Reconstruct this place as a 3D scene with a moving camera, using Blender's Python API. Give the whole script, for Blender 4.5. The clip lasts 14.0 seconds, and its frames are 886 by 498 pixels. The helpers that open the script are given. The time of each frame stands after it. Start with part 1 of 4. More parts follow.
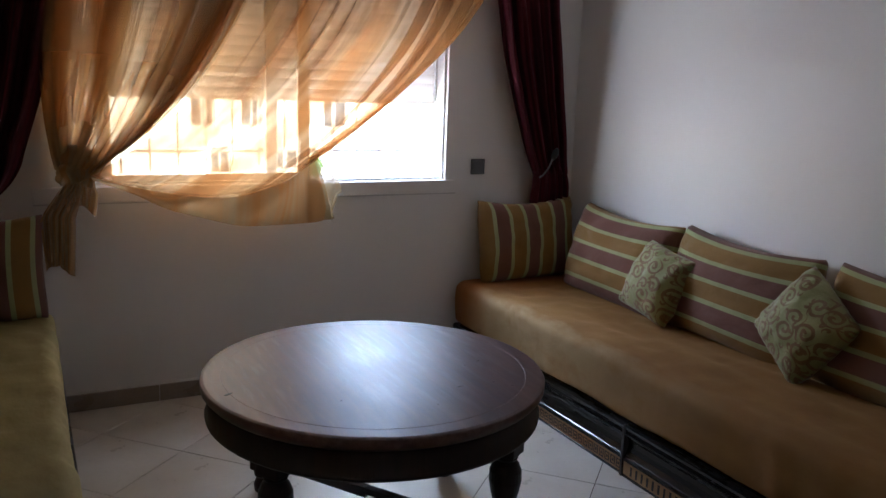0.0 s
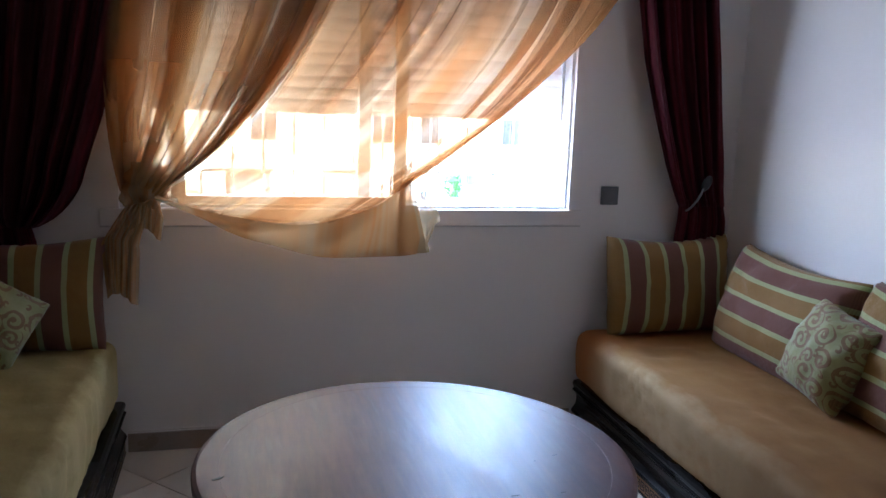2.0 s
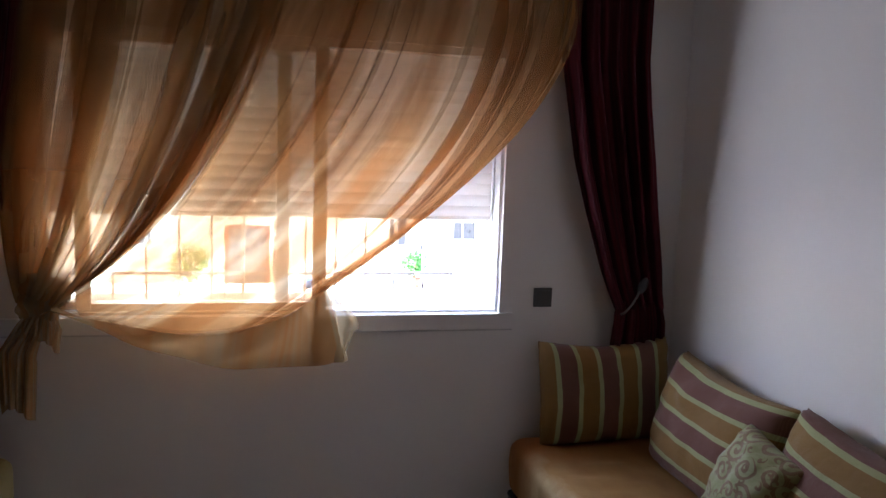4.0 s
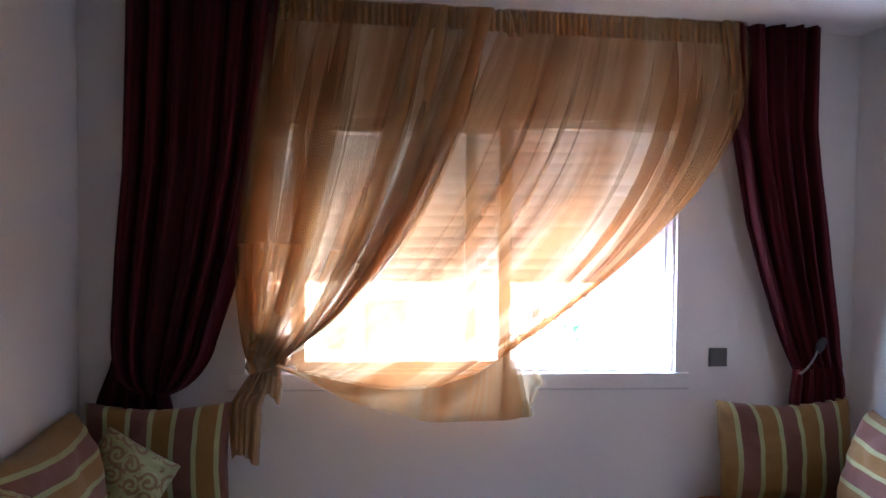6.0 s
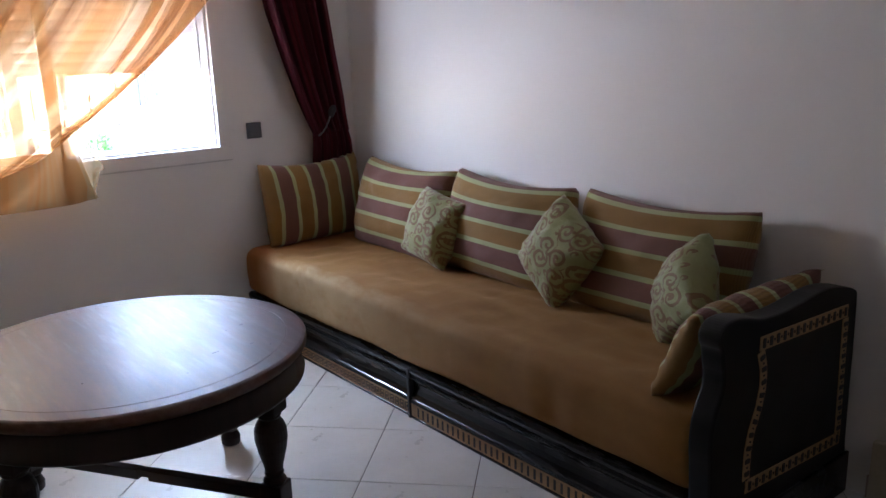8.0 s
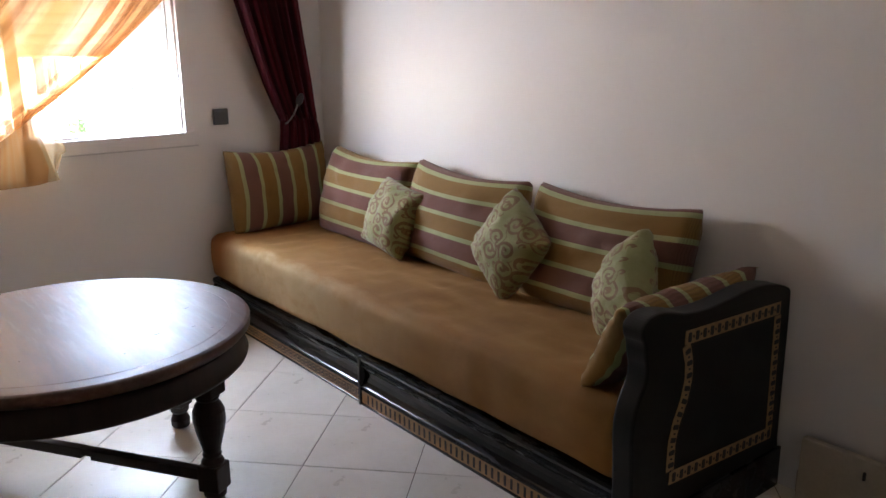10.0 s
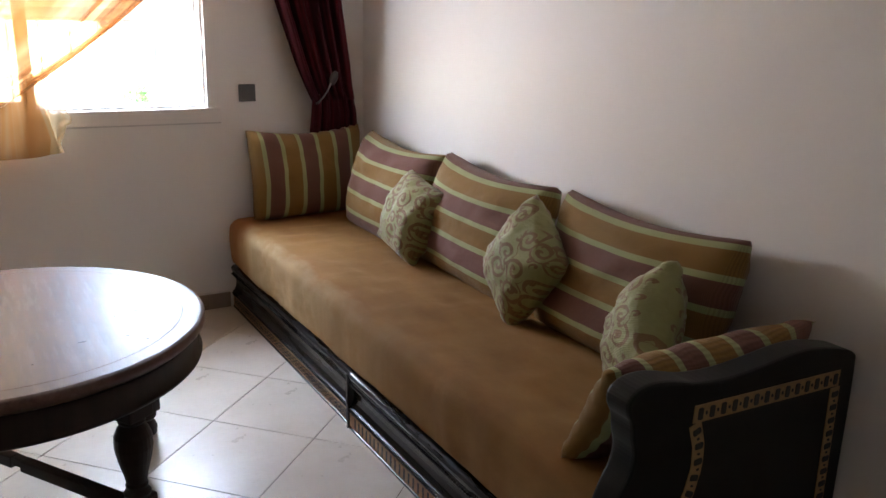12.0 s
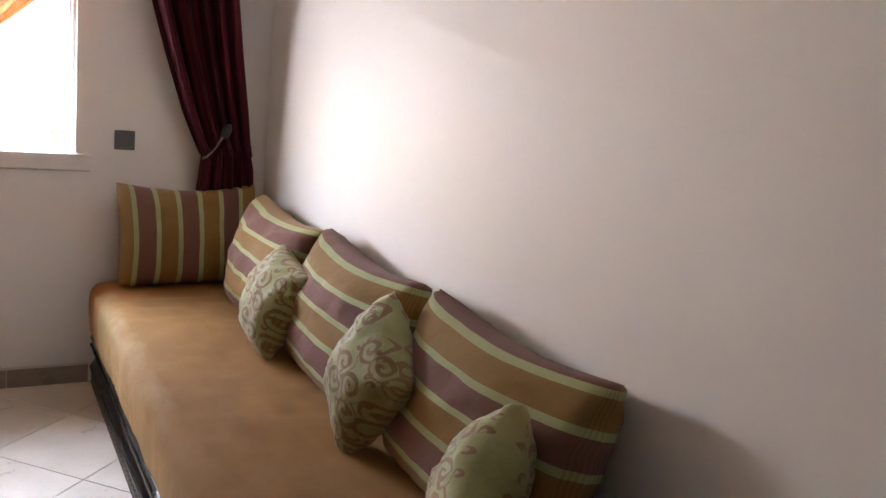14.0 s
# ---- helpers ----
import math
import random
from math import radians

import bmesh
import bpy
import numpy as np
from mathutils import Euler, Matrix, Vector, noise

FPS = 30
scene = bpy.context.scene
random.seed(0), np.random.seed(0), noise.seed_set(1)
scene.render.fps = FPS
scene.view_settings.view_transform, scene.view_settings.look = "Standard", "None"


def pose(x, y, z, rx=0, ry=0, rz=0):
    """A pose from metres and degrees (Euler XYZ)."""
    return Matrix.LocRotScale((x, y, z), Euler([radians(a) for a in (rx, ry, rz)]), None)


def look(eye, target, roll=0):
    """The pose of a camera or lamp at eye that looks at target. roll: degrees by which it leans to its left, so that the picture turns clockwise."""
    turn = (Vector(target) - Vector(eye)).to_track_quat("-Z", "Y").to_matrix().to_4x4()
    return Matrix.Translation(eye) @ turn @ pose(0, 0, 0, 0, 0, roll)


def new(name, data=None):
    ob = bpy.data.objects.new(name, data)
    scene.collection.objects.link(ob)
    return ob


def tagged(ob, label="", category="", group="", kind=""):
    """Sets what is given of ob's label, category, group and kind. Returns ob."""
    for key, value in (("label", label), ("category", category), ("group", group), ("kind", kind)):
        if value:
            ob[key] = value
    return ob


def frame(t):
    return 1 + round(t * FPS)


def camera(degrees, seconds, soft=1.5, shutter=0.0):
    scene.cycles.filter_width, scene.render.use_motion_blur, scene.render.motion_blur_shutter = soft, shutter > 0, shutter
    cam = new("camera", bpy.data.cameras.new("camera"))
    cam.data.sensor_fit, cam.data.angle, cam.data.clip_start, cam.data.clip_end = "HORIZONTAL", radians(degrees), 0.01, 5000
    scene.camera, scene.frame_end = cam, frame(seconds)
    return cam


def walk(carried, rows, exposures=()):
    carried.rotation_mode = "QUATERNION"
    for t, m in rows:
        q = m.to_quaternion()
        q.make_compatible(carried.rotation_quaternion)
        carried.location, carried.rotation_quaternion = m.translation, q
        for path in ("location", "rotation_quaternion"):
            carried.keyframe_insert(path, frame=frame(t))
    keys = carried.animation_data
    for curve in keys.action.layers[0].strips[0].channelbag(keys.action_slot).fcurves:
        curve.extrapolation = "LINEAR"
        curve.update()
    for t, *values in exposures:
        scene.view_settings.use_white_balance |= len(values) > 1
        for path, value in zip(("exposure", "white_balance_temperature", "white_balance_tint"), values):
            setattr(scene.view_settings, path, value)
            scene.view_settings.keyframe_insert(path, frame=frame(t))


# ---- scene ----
cam = camera(57.1, 14.0)
PATH = [
    (0, (-2.762, -3.755, 1.472), (-1.854, -2.016, 1.082), 2.1),
    (0.5, (-2.665, -3.556, 1.465), (-1.79, -1.8, 1.074), 0.7),
    (1, (-2.559, -3.466, 1.463), (-1.782, -1.662, 1.085), 1.4),
    (1.5, (-2.392, -3.394, 1.469), (-1.803, -1.515, 1.119), 2.4),
    (2, (-2.214, -3.316, 1.457), (-1.727, -1.41, 1.096), 2.2),
    (2.5, (-2.058, -3.18, 1.457), (-1.564, -1.277, 1.095), 2.5),
    (4.8, (-1.805, -3.301, 1.778), (-1.443, -1.337, 1.669), 2.0),
    (5, (-1.86, -3.322, 1.728), (-1.627, -1.337, 1.653), 1.6),
    (5.5, (-2.017, -3.361, 1.715), (-1.977, -1.362, 1.659), 2.3),
    (6, (-2.096, -3.46, 1.662), (-1.943, -1.467, 1.587), 0.6),
    (6.5, (-2.172, -3.585, 1.527), (-1.693, -1.651, 1.361), 1.1),
    (7, (-2.264, -3.756, 1.462), (-1.467, -1.941, 1.191), -0.3),
    (7.5, (-2.321, -3.871, 1.447), (-1.319, -2.185, 1.054), -2.6),
    (8, (-2.49, -3.938, 1.433), (-1.289, -2.411, 0.96), -2.0),
    (10.5, (-2.275, -4.075, 1.424), (-1.082, -2.548, 0.929), -0.0),
    (11, (-2.087, -4.056, 1.407), (-1.004, -2.45, 0.909), 1.2),
    (11.5, (-1.951, -4.036, 1.405), (-1.011, -2.355, 0.867), 2.2),
    (12, (-1.813, -3.903, 1.417), (-0.829, -2.247, 0.88), 1.5),
    (12.5, (-1.681, -3.812, 1.41), (-0.614, -2.202, 0.891), 1.1),
    (13, (-1.519, -3.809, 1.412), (-0.492, -2.165, 0.922), 2.7),
    (13.5, (-1.357, -3.767, 1.406), (-0.361, -2.096, 0.941), 4.7),
    (14, (-1.192, -3.661, 1.421), (-0.183, -1.978, 1.035), 6.1),
]
EXPOSURES = [
    (0, 3.9, 5700, 10), (1.0, 3.95, 5600, 10), (1.5, 4.1, 5300, 10), (2.5, 4.35, 5000, 12), (4.8, 3.35, 5900, 16), (5.0, 3.55, 5800, 16), (5.5, 5.0, 5000, 18), (6.0, 4.9, 5000, 17),
    (6.5, 4.35, 4900, 15), (7.0, 3.6, 5500, 16), (7.5, 3.6, 5400, 16), (8.0, 4.5, 5600, 14), (10.5, 4.95, 6400, 13), (11.0, 5.05, 6500, 13), (11.5, 4.65, 6500, 12), (12.0, 4.8, 6400, 12), (12.5, 5.35, 6600, 14),
    (13.0, 5.45, 6600, 15), (13.5, 5.35, 6600, 15), (14.0, 5.2, 6600, 16),
]
walk(cam, [(t, look(eye, target, roll)) for t, eye, target, roll in PATH],
     exposures=EXPOSURES)
# --- world, sun, exposure ---
world = bpy.data.worlds.new("sky")
scene.world = world
world.use_nodes = True
wn = world.node_tree.nodes
sky = wn.new("ShaderNodeTexSky")
sky.sky_type, sky.sun_disc = "NISHITA", False
sky.sun_elevation, sky.sun_rotation = radians(59.7), radians(282)
wn["Background"].inputs["Strength"].default_value = 0.13
world.node_tree.links.new(sky.outputs["Color"], wn["Background"].inputs["Color"])
sun_data = bpy.data.lights.new("sun", "SUN")
sun_data.energy, sun_data.angle, sun_data.color = 4.6, radians(0.5), (1.0, 0.96, 0.90)
sun = new("sun", sun_data)
sun.matrix_world = look((-12, -2.6, 21), (0, 0, 0))


def window_fill(name, size, at, towards, power, colour, spread):
    """An added area lamp at the window that fills the room in place of daylight."""
    data = bpy.data.lights.new(name, "AREA")
    data.shape, data.size, data.size_y = "RECTANGLE", size[0], size[1]
    data.energy, data.color, data.spread = power, colour, radians(spread)
    ob = new(name, data)
    ob.matrix_world = look(at, towards)
    return ob


# added fill lamps for sky and street light: behind shutter, below sill, in opening
window_fill("sky_light", (0.44, 0.30), (-1.04, 0.36, 1.56), (-1.30, -0.60, 0.82), 1.2, (0.74, 0.86, 1.0), 110)
window_fill("street_light", (0.38, 0.33), (-1.10, 0.14, 1.20), (-0.57, -0.71, 1.25), 0.26, (0.99, 0.97, 0.98), 100)
window_fill("ground_light", (1.60, 0.40), (-1.72, 0.50, 0.70), (-1.60, -0.40, 2.30), 4.8, (1.0, 0.965, 0.92), 130)
window_fill("veiled_light", (0.80, 0.34), (-2.02, 0.21, 1.20), (-1.80, -0.79, 0.72), 0.36, (1.0, 0.98, 0.95), 112)


# --- small helpers ---
def clamp(v, a=0.0, b=1.0):
    return max(a, min(b, v))


def along(table, s):
    """Straight lines through rows of (s, value, ...), at s."""
    if s <= table[0][0]:
        return table[0][1:]
    for p, q in zip(table, table[1:]):
        if s <= q[0]:
            f = (s - p[0]) / (q[0] - p[0])
            return tuple(a + (b - a) * f for a, b in zip(p[1:], q[1:]))
    return table[-1][1:]


def smooth_along(pts, s):
    """A smooth curve through points, s from 0 to 1."""
    n = len(pts) - 1
    i = min(int(s * n), n - 1)
    f = s * n - i
    p = [Vector(pts[clamp(j, 0, n)]) for j in (i - 1, i, i + 1, i + 2)]
    return 0.5 * (2 * p[1] + (p[2] - p[0]) * f + (2 * p[0] - 5 * p[1] + 4 * p[2] - p[3]) * f * f
                  + (3 * p[1] - p[0] - 3 * p[2] + p[3]) * f ** 3)


def part(name, bm, material, parent=None, label="", smooth=False):
    me = bpy.data.meshes.new(name)
    bm.normal_update()
    if smooth:
        for f in bm.faces:
            f.smooth = smooth is True or abs(f.normal.z) < 0.95
    bm.to_mesh(me)
    bm.free()
    if material:
        me.materials.append(material)
    ob = new(name, me)
    if parent:
        ob.parent = parent
    if label:
        ob["label"] = label
    return ob


def thing(name, label, category, group="", kind="", at=(0, 0, 0)):
    ob = new(name)
    ob.empty_display_size = 0.1
    ob.location = at
    return tagged(ob, label, category, group, kind)


def box(bm, x0, y0, z0, x1, y1, z1, bevel=0.0, seg=2):
    made = bmesh.ops.create_cube(bm, size=1.0, matrix=Matrix.Translation(((x0 + x1) / 2, (y0 + y1) / 2, (z0 + z1) / 2))
                                 @ Matrix.Diagonal((abs(x1 - x0), abs(y1 - y0), abs(z1 - z0), 1)))
    if bevel:
        vs = set(made["verts"])
        edges = [e for e in bm.edges if e.verts[0] in vs]
        bmesh.ops.bevel(bm, geom=edges, offset=bevel, segments=seg, affect="EDGES", profile=0.6)
    return bm


def boxed(*args, **more):
    return box(bmesh.new(), *args, **more)


def lathe(profile, n=28, bm=None, at=(0, 0, 0)):
    """A turned shape from rows of (radius, height)."""
    bm = bm or bmesh.new()
    rings = []
    for r, z in profile:
        rings.append([bm.verts.new((at[0] + r * math.cos(2 * math.pi * i / n), at[1] + r * math.sin(2 * math.pi * i / n), at[2] + z)) for i in range(n)])
    for a, b in zip(rings, rings[1:]):
        for i in range(n):
            bm.faces.new((a[i], a[(i + 1) % n], b[(i + 1) % n], b[i]))
    bm.faces.new(rings[0][::-1])
    bm.faces.new(rings[-1])
    return bm


def sheet(fn, nu, nv, uv=None):
    """A grid surface fn(u, v) with u and v from 0 to 1."""
    bm = bmesh.new()
    lay = bm.loops.layers.uv.new("uv")
    g = [[bm.verts.new(fn(i / nu, j / nv)) for j in range(nv + 1)] for i in range(nu + 1)]
    for i in range(nu):
        for j in range(nv):
            f = bm.faces.new((g[i][j], g[i + 1][j], g[i + 1][j + 1], g[i][j + 1]))
            for loop, (a, b) in zip(f.loops, ((i, j), (i + 1, j), (i + 1, j + 1), (i, j + 1))):
                loop[lay].uv = (a / nu, b / nv) if uv is None else uv(a / nu, b / nv)
    return bm


def tube(pts, r, n=8, bm=None):
    """A round bar along points."""
    bm = bm or bmesh.new()
    rings = []
    pts = [Vector(p) for p in pts]
    for i, p in enumerate(pts):
        d = (pts[min(i + 1, len(pts) - 1)] - pts[max(i - 1, 0)]).normalized()
        q = d.to_track_quat("Z", "Y")
        rr = r(i / (len(pts) - 1)) if callable(r) else r
        rings.append([bm.verts.new(p + q @ Vector((rr * math.cos(2 * math.pi * k / n), rr * math.sin(2 * math.pi * k / n), 0))) for k in range(n)])
    for a, b in zip(rings, rings[1:]):
        for k in range(n):
            bm.faces.new((a[k], a[(k + 1) % n], b[(k + 1) % n], b[k]))
    bm.faces.new(rings[0][::-1])
    bm.faces.new(rings[-1])
    return bm


def prism(outline, y0, y1, bevel=0.0, seg=2):
    """An outline of (x, z) drawn out from y0 to y1."""
    bm = bmesh.new()
    a = [bm.verts.new((x, y0, z)) for x, z in outline]
    f = bm.faces.new(a)
    made = bmesh.ops.extrude_face_region(bm, geom=[f])["geom"]
    bmesh.ops.translate(bm, verts=[v for v in made if isinstance(v, bmesh.types.BMVert)], vec=(0, y1 - y0, 0))
    bmesh.ops.recalc_face_normals(bm, faces=bm.faces[:])
    if bevel:
        edges = [e for e in bm.edges if abs(e.verts[0].co.y - e.verts[1].co.y) < 1e-5]
        bmesh.ops.bevel(bm, geom=edges, offset=bevel, segments=seg, affect="EDGES", profile=0.6)
    return bm


# --- materials ---
class Nodes:
    def __init__(self, name):
        self.m = bpy.data.materials.new(name)
        self.m.use_nodes = True
        self.t = self.m.node_tree
        self.b = self.t.nodes["Principled BSDF"]
        self.out = self.t.nodes["Material Output"]

    def put(self, socket, value):
        if isinstance(value, bpy.types.NodeSocket):
            self.t.links.new(value, socket)
        elif isinstance(value, (tuple, list)) and len(value) == 3 and socket.type == "RGBA":
            socket.default_value = (*value, 1)
        else:
            socket.default_value = value

    def set(self, **values):
        for key, value in values.items():
            self.put(self.b.inputs[key.replace("_", " ")], value)
        return self

    def node(self, kind, out=0, op="", **values):
        n = self.t.nodes.new(kind)
        if op:
            n.operation = op
        for key, value in values.items():
            self.put(n.inputs[int(key[1:])] if key[0] == "i" and key[1:].isdigit() else n.inputs[key], value)
        return n.outputs[out]

    def coords(self, kind="Object", scale=(1, 1, 1), turn=(0, 0, 0)):
        c = self.t.nodes.new("ShaderNodeTexCoord").outputs[kind]
        return self.node("ShaderNodeMapping", Vector=c, Scale=scale, Rotation=turn)

    def math(self, op, a, b=0.0):
        return self.node("ShaderNodeMath", op=op, i0=a, i1=b)

    def noise(self, vec, scale, detail=4.0, rough=0.6, out=0):
        return self.node("ShaderNodeTexNoise", out, Vector=vec, Scale=scale, Detail=detail, Roughness=rough)

    def span(self, v, a, b, c=0.0, d=1.0):
        n = self.t.nodes.new("ShaderNodeMapRange")
        for i, x in enumerate((v, a, b, c, d)):
            self.put(n.inputs[i], x)
        return n.outputs[0]

    def mix(self, f, a, b, blend="MIX"):
        n = self.t.nodes.new("ShaderNodeMix")
        n.data_type, n.blend_type = "RGBA", blend
        self.put(n.inputs[0], f), self.put(n.inputs[6], a), self.put(n.inputs[7], b)
        return n.outputs[2]

    def bump(self, h, strength=0.2, distance=0.01, normal=None):
        n = self.t.nodes.new("ShaderNodeBump")
        self.put(n.inputs["Height"], h)
        n.inputs["Strength"].default_value, n.inputs["Distance"].default_value = strength, distance
        if normal:
            self.t.links.new(normal, n.inputs["Normal"])
        return n.outputs[0]


def plain(name, colour, rough=0.5, metal=0.0, vary=0.12, size=6.0, bump=0.05, coat=0.0):
    """Paint, metal or plastic with a little unevenness at two sizes."""
    n = Nodes(name)
    c = n.coords()
    big, small = n.noise(c, size), n.noise(c, size * 14)
    f = n.math("ADD", n.math("MULTIPLY", big, 0.6), n.math("MULTIPLY", small, 0.4))
    lo, hi = tuple(v * (1 - vary) for v in colour), tuple(min(1, v * (1 + vary)) for v in colour)
    n.set(Base_Color=n.mix(n.span(f, 0.3, 0.7), lo, hi), Metallic=metal, Roughness=n.span(big, 0.3, 0.7, rough * 0.85, min(1, rough * 1.15)),
          Normal=n.bump(small, bump, 0.004), Coat_Weight=coat)
    return n.m


def wall_paint(name, colour):
    n = Nodes(name)
    c = n.coords()
    big, mid, fine = n.noise(c, 0.9, 3), n.noise(c, 7, 5), n.noise(c, 140, 3)
    col = n.mix(n.span(big, 0.3, 0.7), tuple(v * 0.955 for v in colour), colour)
    col = n.mix(n.span(mid, 0.62, 0.8, 0, 0.25), col, tuple(v * 0.9 for v in colour))
    n.set(Base_Color=col, Roughness=0.62, Normal=n.bump(fine, 0.10, 0.002, n.bump(mid, 0.10, 0.012)))
    n.b.inputs["Specular IOR Level"].default_value = 0.35
    return n.m


def tile_glaze():
    n = Nodes("floor_tile_glaze")
    c = n.coords("Object")
    info = n.t.nodes.new("ShaderNodeObjectInfo").outputs["Random"]
    cloud, fine = n.noise(c, 4, 5), n.noise(c, 45, 4)
    col = n.mix(n.span(cloud, 0.3, 0.7), (0.60, 0.545, 0.475), (0.70, 0.65, 0.585))
    col = n.mix(n.span(fine, 0.55, 0.8, 0, 0.5), col, (0.56, 0.50, 0.42))
    col = n.mix(n.math("MULTIPLY", info, 0.12), col, (0.5, 0.45, 0.38))
    n.set(Base_Color=col, Roughness=n.span(cloud, 0.3, 0.7, 0.25, 0.36), Normal=n.bump(n.noise(c, 9, 2), 0.03, 0.01))
    return n.m


def stripe_cloth():
    """Ribbed cloth: wide ochre and mauve bands with narrow pale green ones between; the first map coordinate runs across the bands, in metres."""
    n = Nodes("striped_cushion_cloth")
    uv = n.t.nodes.new("ShaderNodeTexCoord").outputs["UV"]
    sep = n.t.nodes.new("ShaderNodeSeparateXYZ")
    n.t.links.new(uv, sep.inputs[0])
    s = n.math("FRACT", n.math("DIVIDE", sep.outputs[0], 0.184))
    ramp = n.t.nodes.new("ShaderNodeValToRGB")
    ramp.color_ramp.interpolation = "CONSTANT"
    el = ramp.color_ramp.elements
    ochre, green, mauve = (0.275, 0.155, 0.034, 1), (0.42, 0.45, 0.215, 1), (0.185, 0.080, 0.058, 1)
    el[0].position, el[0].color = 0.0, ochre
    el[1].position, el[1].color = 0.39, green
    for p, c in ((0.50, mauve), (0.89, green)):
        e = el.new(p)
        e.color = c
    n.t.links.new(s, ramp.inputs[0])
    rib = n.math("SINE", n.math("MULTIPLY", sep.outputs[1], 1600.0))
    oc = n.coords()
    fade = n.noise(oc, 9, 4)
    col = n.mix(n.span(fade, 0.35, 0.7, 0, 0.35), ramp.outputs[0], n.mix(0.5, ramp.outputs[0], (0.16, 0.09, 0.04)))
    col = n.mix(n.span(rib, -1, 1, 0, 0.42), col, n.mix(1.0, col, (0.45, 0.40, 0.35), "MULTIPLY"))
    n.set(Base_Color=col, Roughness=0.85, Sheen_Weight=0.12, Sheen_Roughness=0.4, Normal=n.bump(rib, 0.25, 0.0015, n.bump(n.noise(oc, 14, 3), 0.35, 0.02)))
    return n.m


def scroll_cloth():
    """Pale green damask with brown scrolls."""
    n = Nodes("scroll_damask")
    uv = n.t.nodes.new("ShaderNodeTexCoord").outputs["UV"]
    warp = n.node("ShaderNodeVectorMath", op="MULTIPLY_ADD", i0=n.noise(uv, 9, 2, out=1), i1=(0.03, 0.03, 0), i2=uv)

    def scroll(scale, turns, reach, shift):
        p = n.node("ShaderNodeVectorMath", op="MULTIPLY_ADD", i0=warp, i1=(scale, scale, 0), i2=(shift, shift * 0.7, 0))
        v = n.t.nodes.new("ShaderNodeTexVoronoi")
        v.voronoi_dimensions = "2D"
        v.inputs["Scale"].default_value, v.inputs["Randomness"].default_value = 1.0, 0.55
        n.t.links.new(p, v.inputs["Vector"])
        d = n.t.nodes.new("ShaderNodeVectorMath")
        d.operation = "SUBTRACT"
        n.t.links.new(p, d.inputs[0]), n.t.links.new(v.outputs["Position"], d.inputs[1])
        x = n.t.nodes.new("ShaderNodeSeparateXYZ")
        n.t.links.new(d.outputs[0], x.inputs[0])
        ang = n.math("DIVIDE", n.math("ARCTAN2", x.outputs[1], x.outputs[0]), 2 * math.pi)
        k = n.math("FRACT", n.math("ADD", n.math("MULTIPLY", v.outputs["Distance"], turns), n.math("ADD", ang, v.outputs["Color"])))
        line = n.math("LESS_THAN", n.math("ABSOLUTE", n.math("SUBTRACT", k, 0.5)), 0.23)
        return n.math("MULTIPLY", line, n.math("LESS_THAN", v.outputs["Distance"], reach))

    mask = n.math("MAXIMUM", scroll(12.0, 3.3, 0.50, 0.0), scroll(20.0, 2.0, 0.27, 3.3))
    oc = n.coords()
    base = n.mix(n.span(n.noise(oc, 10, 3), 0.35, 0.7), (0.26, 0.265, 0.10), (0.345, 0.345, 0.15))
    thread = n.math("SINE", n.math("MULTIPLY", n.node("ShaderNodeSeparateXYZ", 1, i0=uv), 1300.0))
    brown = n.mix(n.span(thread, -1, 1), (0.165, 0.088, 0.034), (0.235, 0.135, 0.055))
    n.set(Base_Color=n.mix(n.math("MULTIPLY", mask, 0.92), base, brown), Roughness=0.7, Sheen_Weight=0.25,
          Normal=n.bump(thread, 0.15, 0.001, n.bump(n.noise(oc, 16, 3), 0.4, 0.02)))
    return n.m


def velvet(name, dark, light, lit_front, front, end_tone=None, crumple=0.26):
    """Brushed plush: streaked pile; a paler front (from x to x) paints in light from the window; optionally a redder
    tone for the end under the sill.
    """
    n = Nodes(name)
    streak, patch, fine = n.noise(n.coords(scale=(1, 0.5, 1), turn=(0, 0, 0.35)), 11, 5), n.noise(n.coords(), 2.2, 3), n.noise(n.coords(), 260, 2)
    f = n.math("ADD", n.math("MULTIPLY", streak, 0.45), n.math("MULTIPLY", patch, 0.55))
    col = n.mix(n.span(f, 0.30, 0.72), dark, light)
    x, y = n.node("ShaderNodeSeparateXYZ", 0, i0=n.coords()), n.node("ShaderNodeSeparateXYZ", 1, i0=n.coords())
    # worn: y with a noisy offset, for the lit front and the end
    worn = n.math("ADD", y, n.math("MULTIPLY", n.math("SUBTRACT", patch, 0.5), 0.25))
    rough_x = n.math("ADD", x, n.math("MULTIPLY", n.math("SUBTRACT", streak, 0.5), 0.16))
    # paler front: window light falling there is put into the colour
    col = n.mix(n.math("MULTIPLY", n.span(rough_x, front[0], front[1], 0, 0.68), n.span(worn, -2.1, -0.9)), col, lit_front)
    # redder tone towards the window-wall end
    if end_tone:
        col = n.mix(n.span(worn, -0.40, -0.14, 0, 0.9), col, end_tone)
    crease = n.noise(n.coords(scale=(1.0, 2.2, 1.0), turn=(0, 0, 0.5)), 3.5, 2, 0.4)
    n.set(Base_Color=col, Roughness=0.9, Sheen_Weight=0.45, Sheen_Roughness=0.30, Sheen_Tint=tuple(min(1, v * 1.9 + 0.06) for v in light),
          Normal=n.bump(fine, 0.15, 0.001, n.bump(streak, crumple, 0.010, n.bump(crease, 0.24, 0.04))))
    return n.m


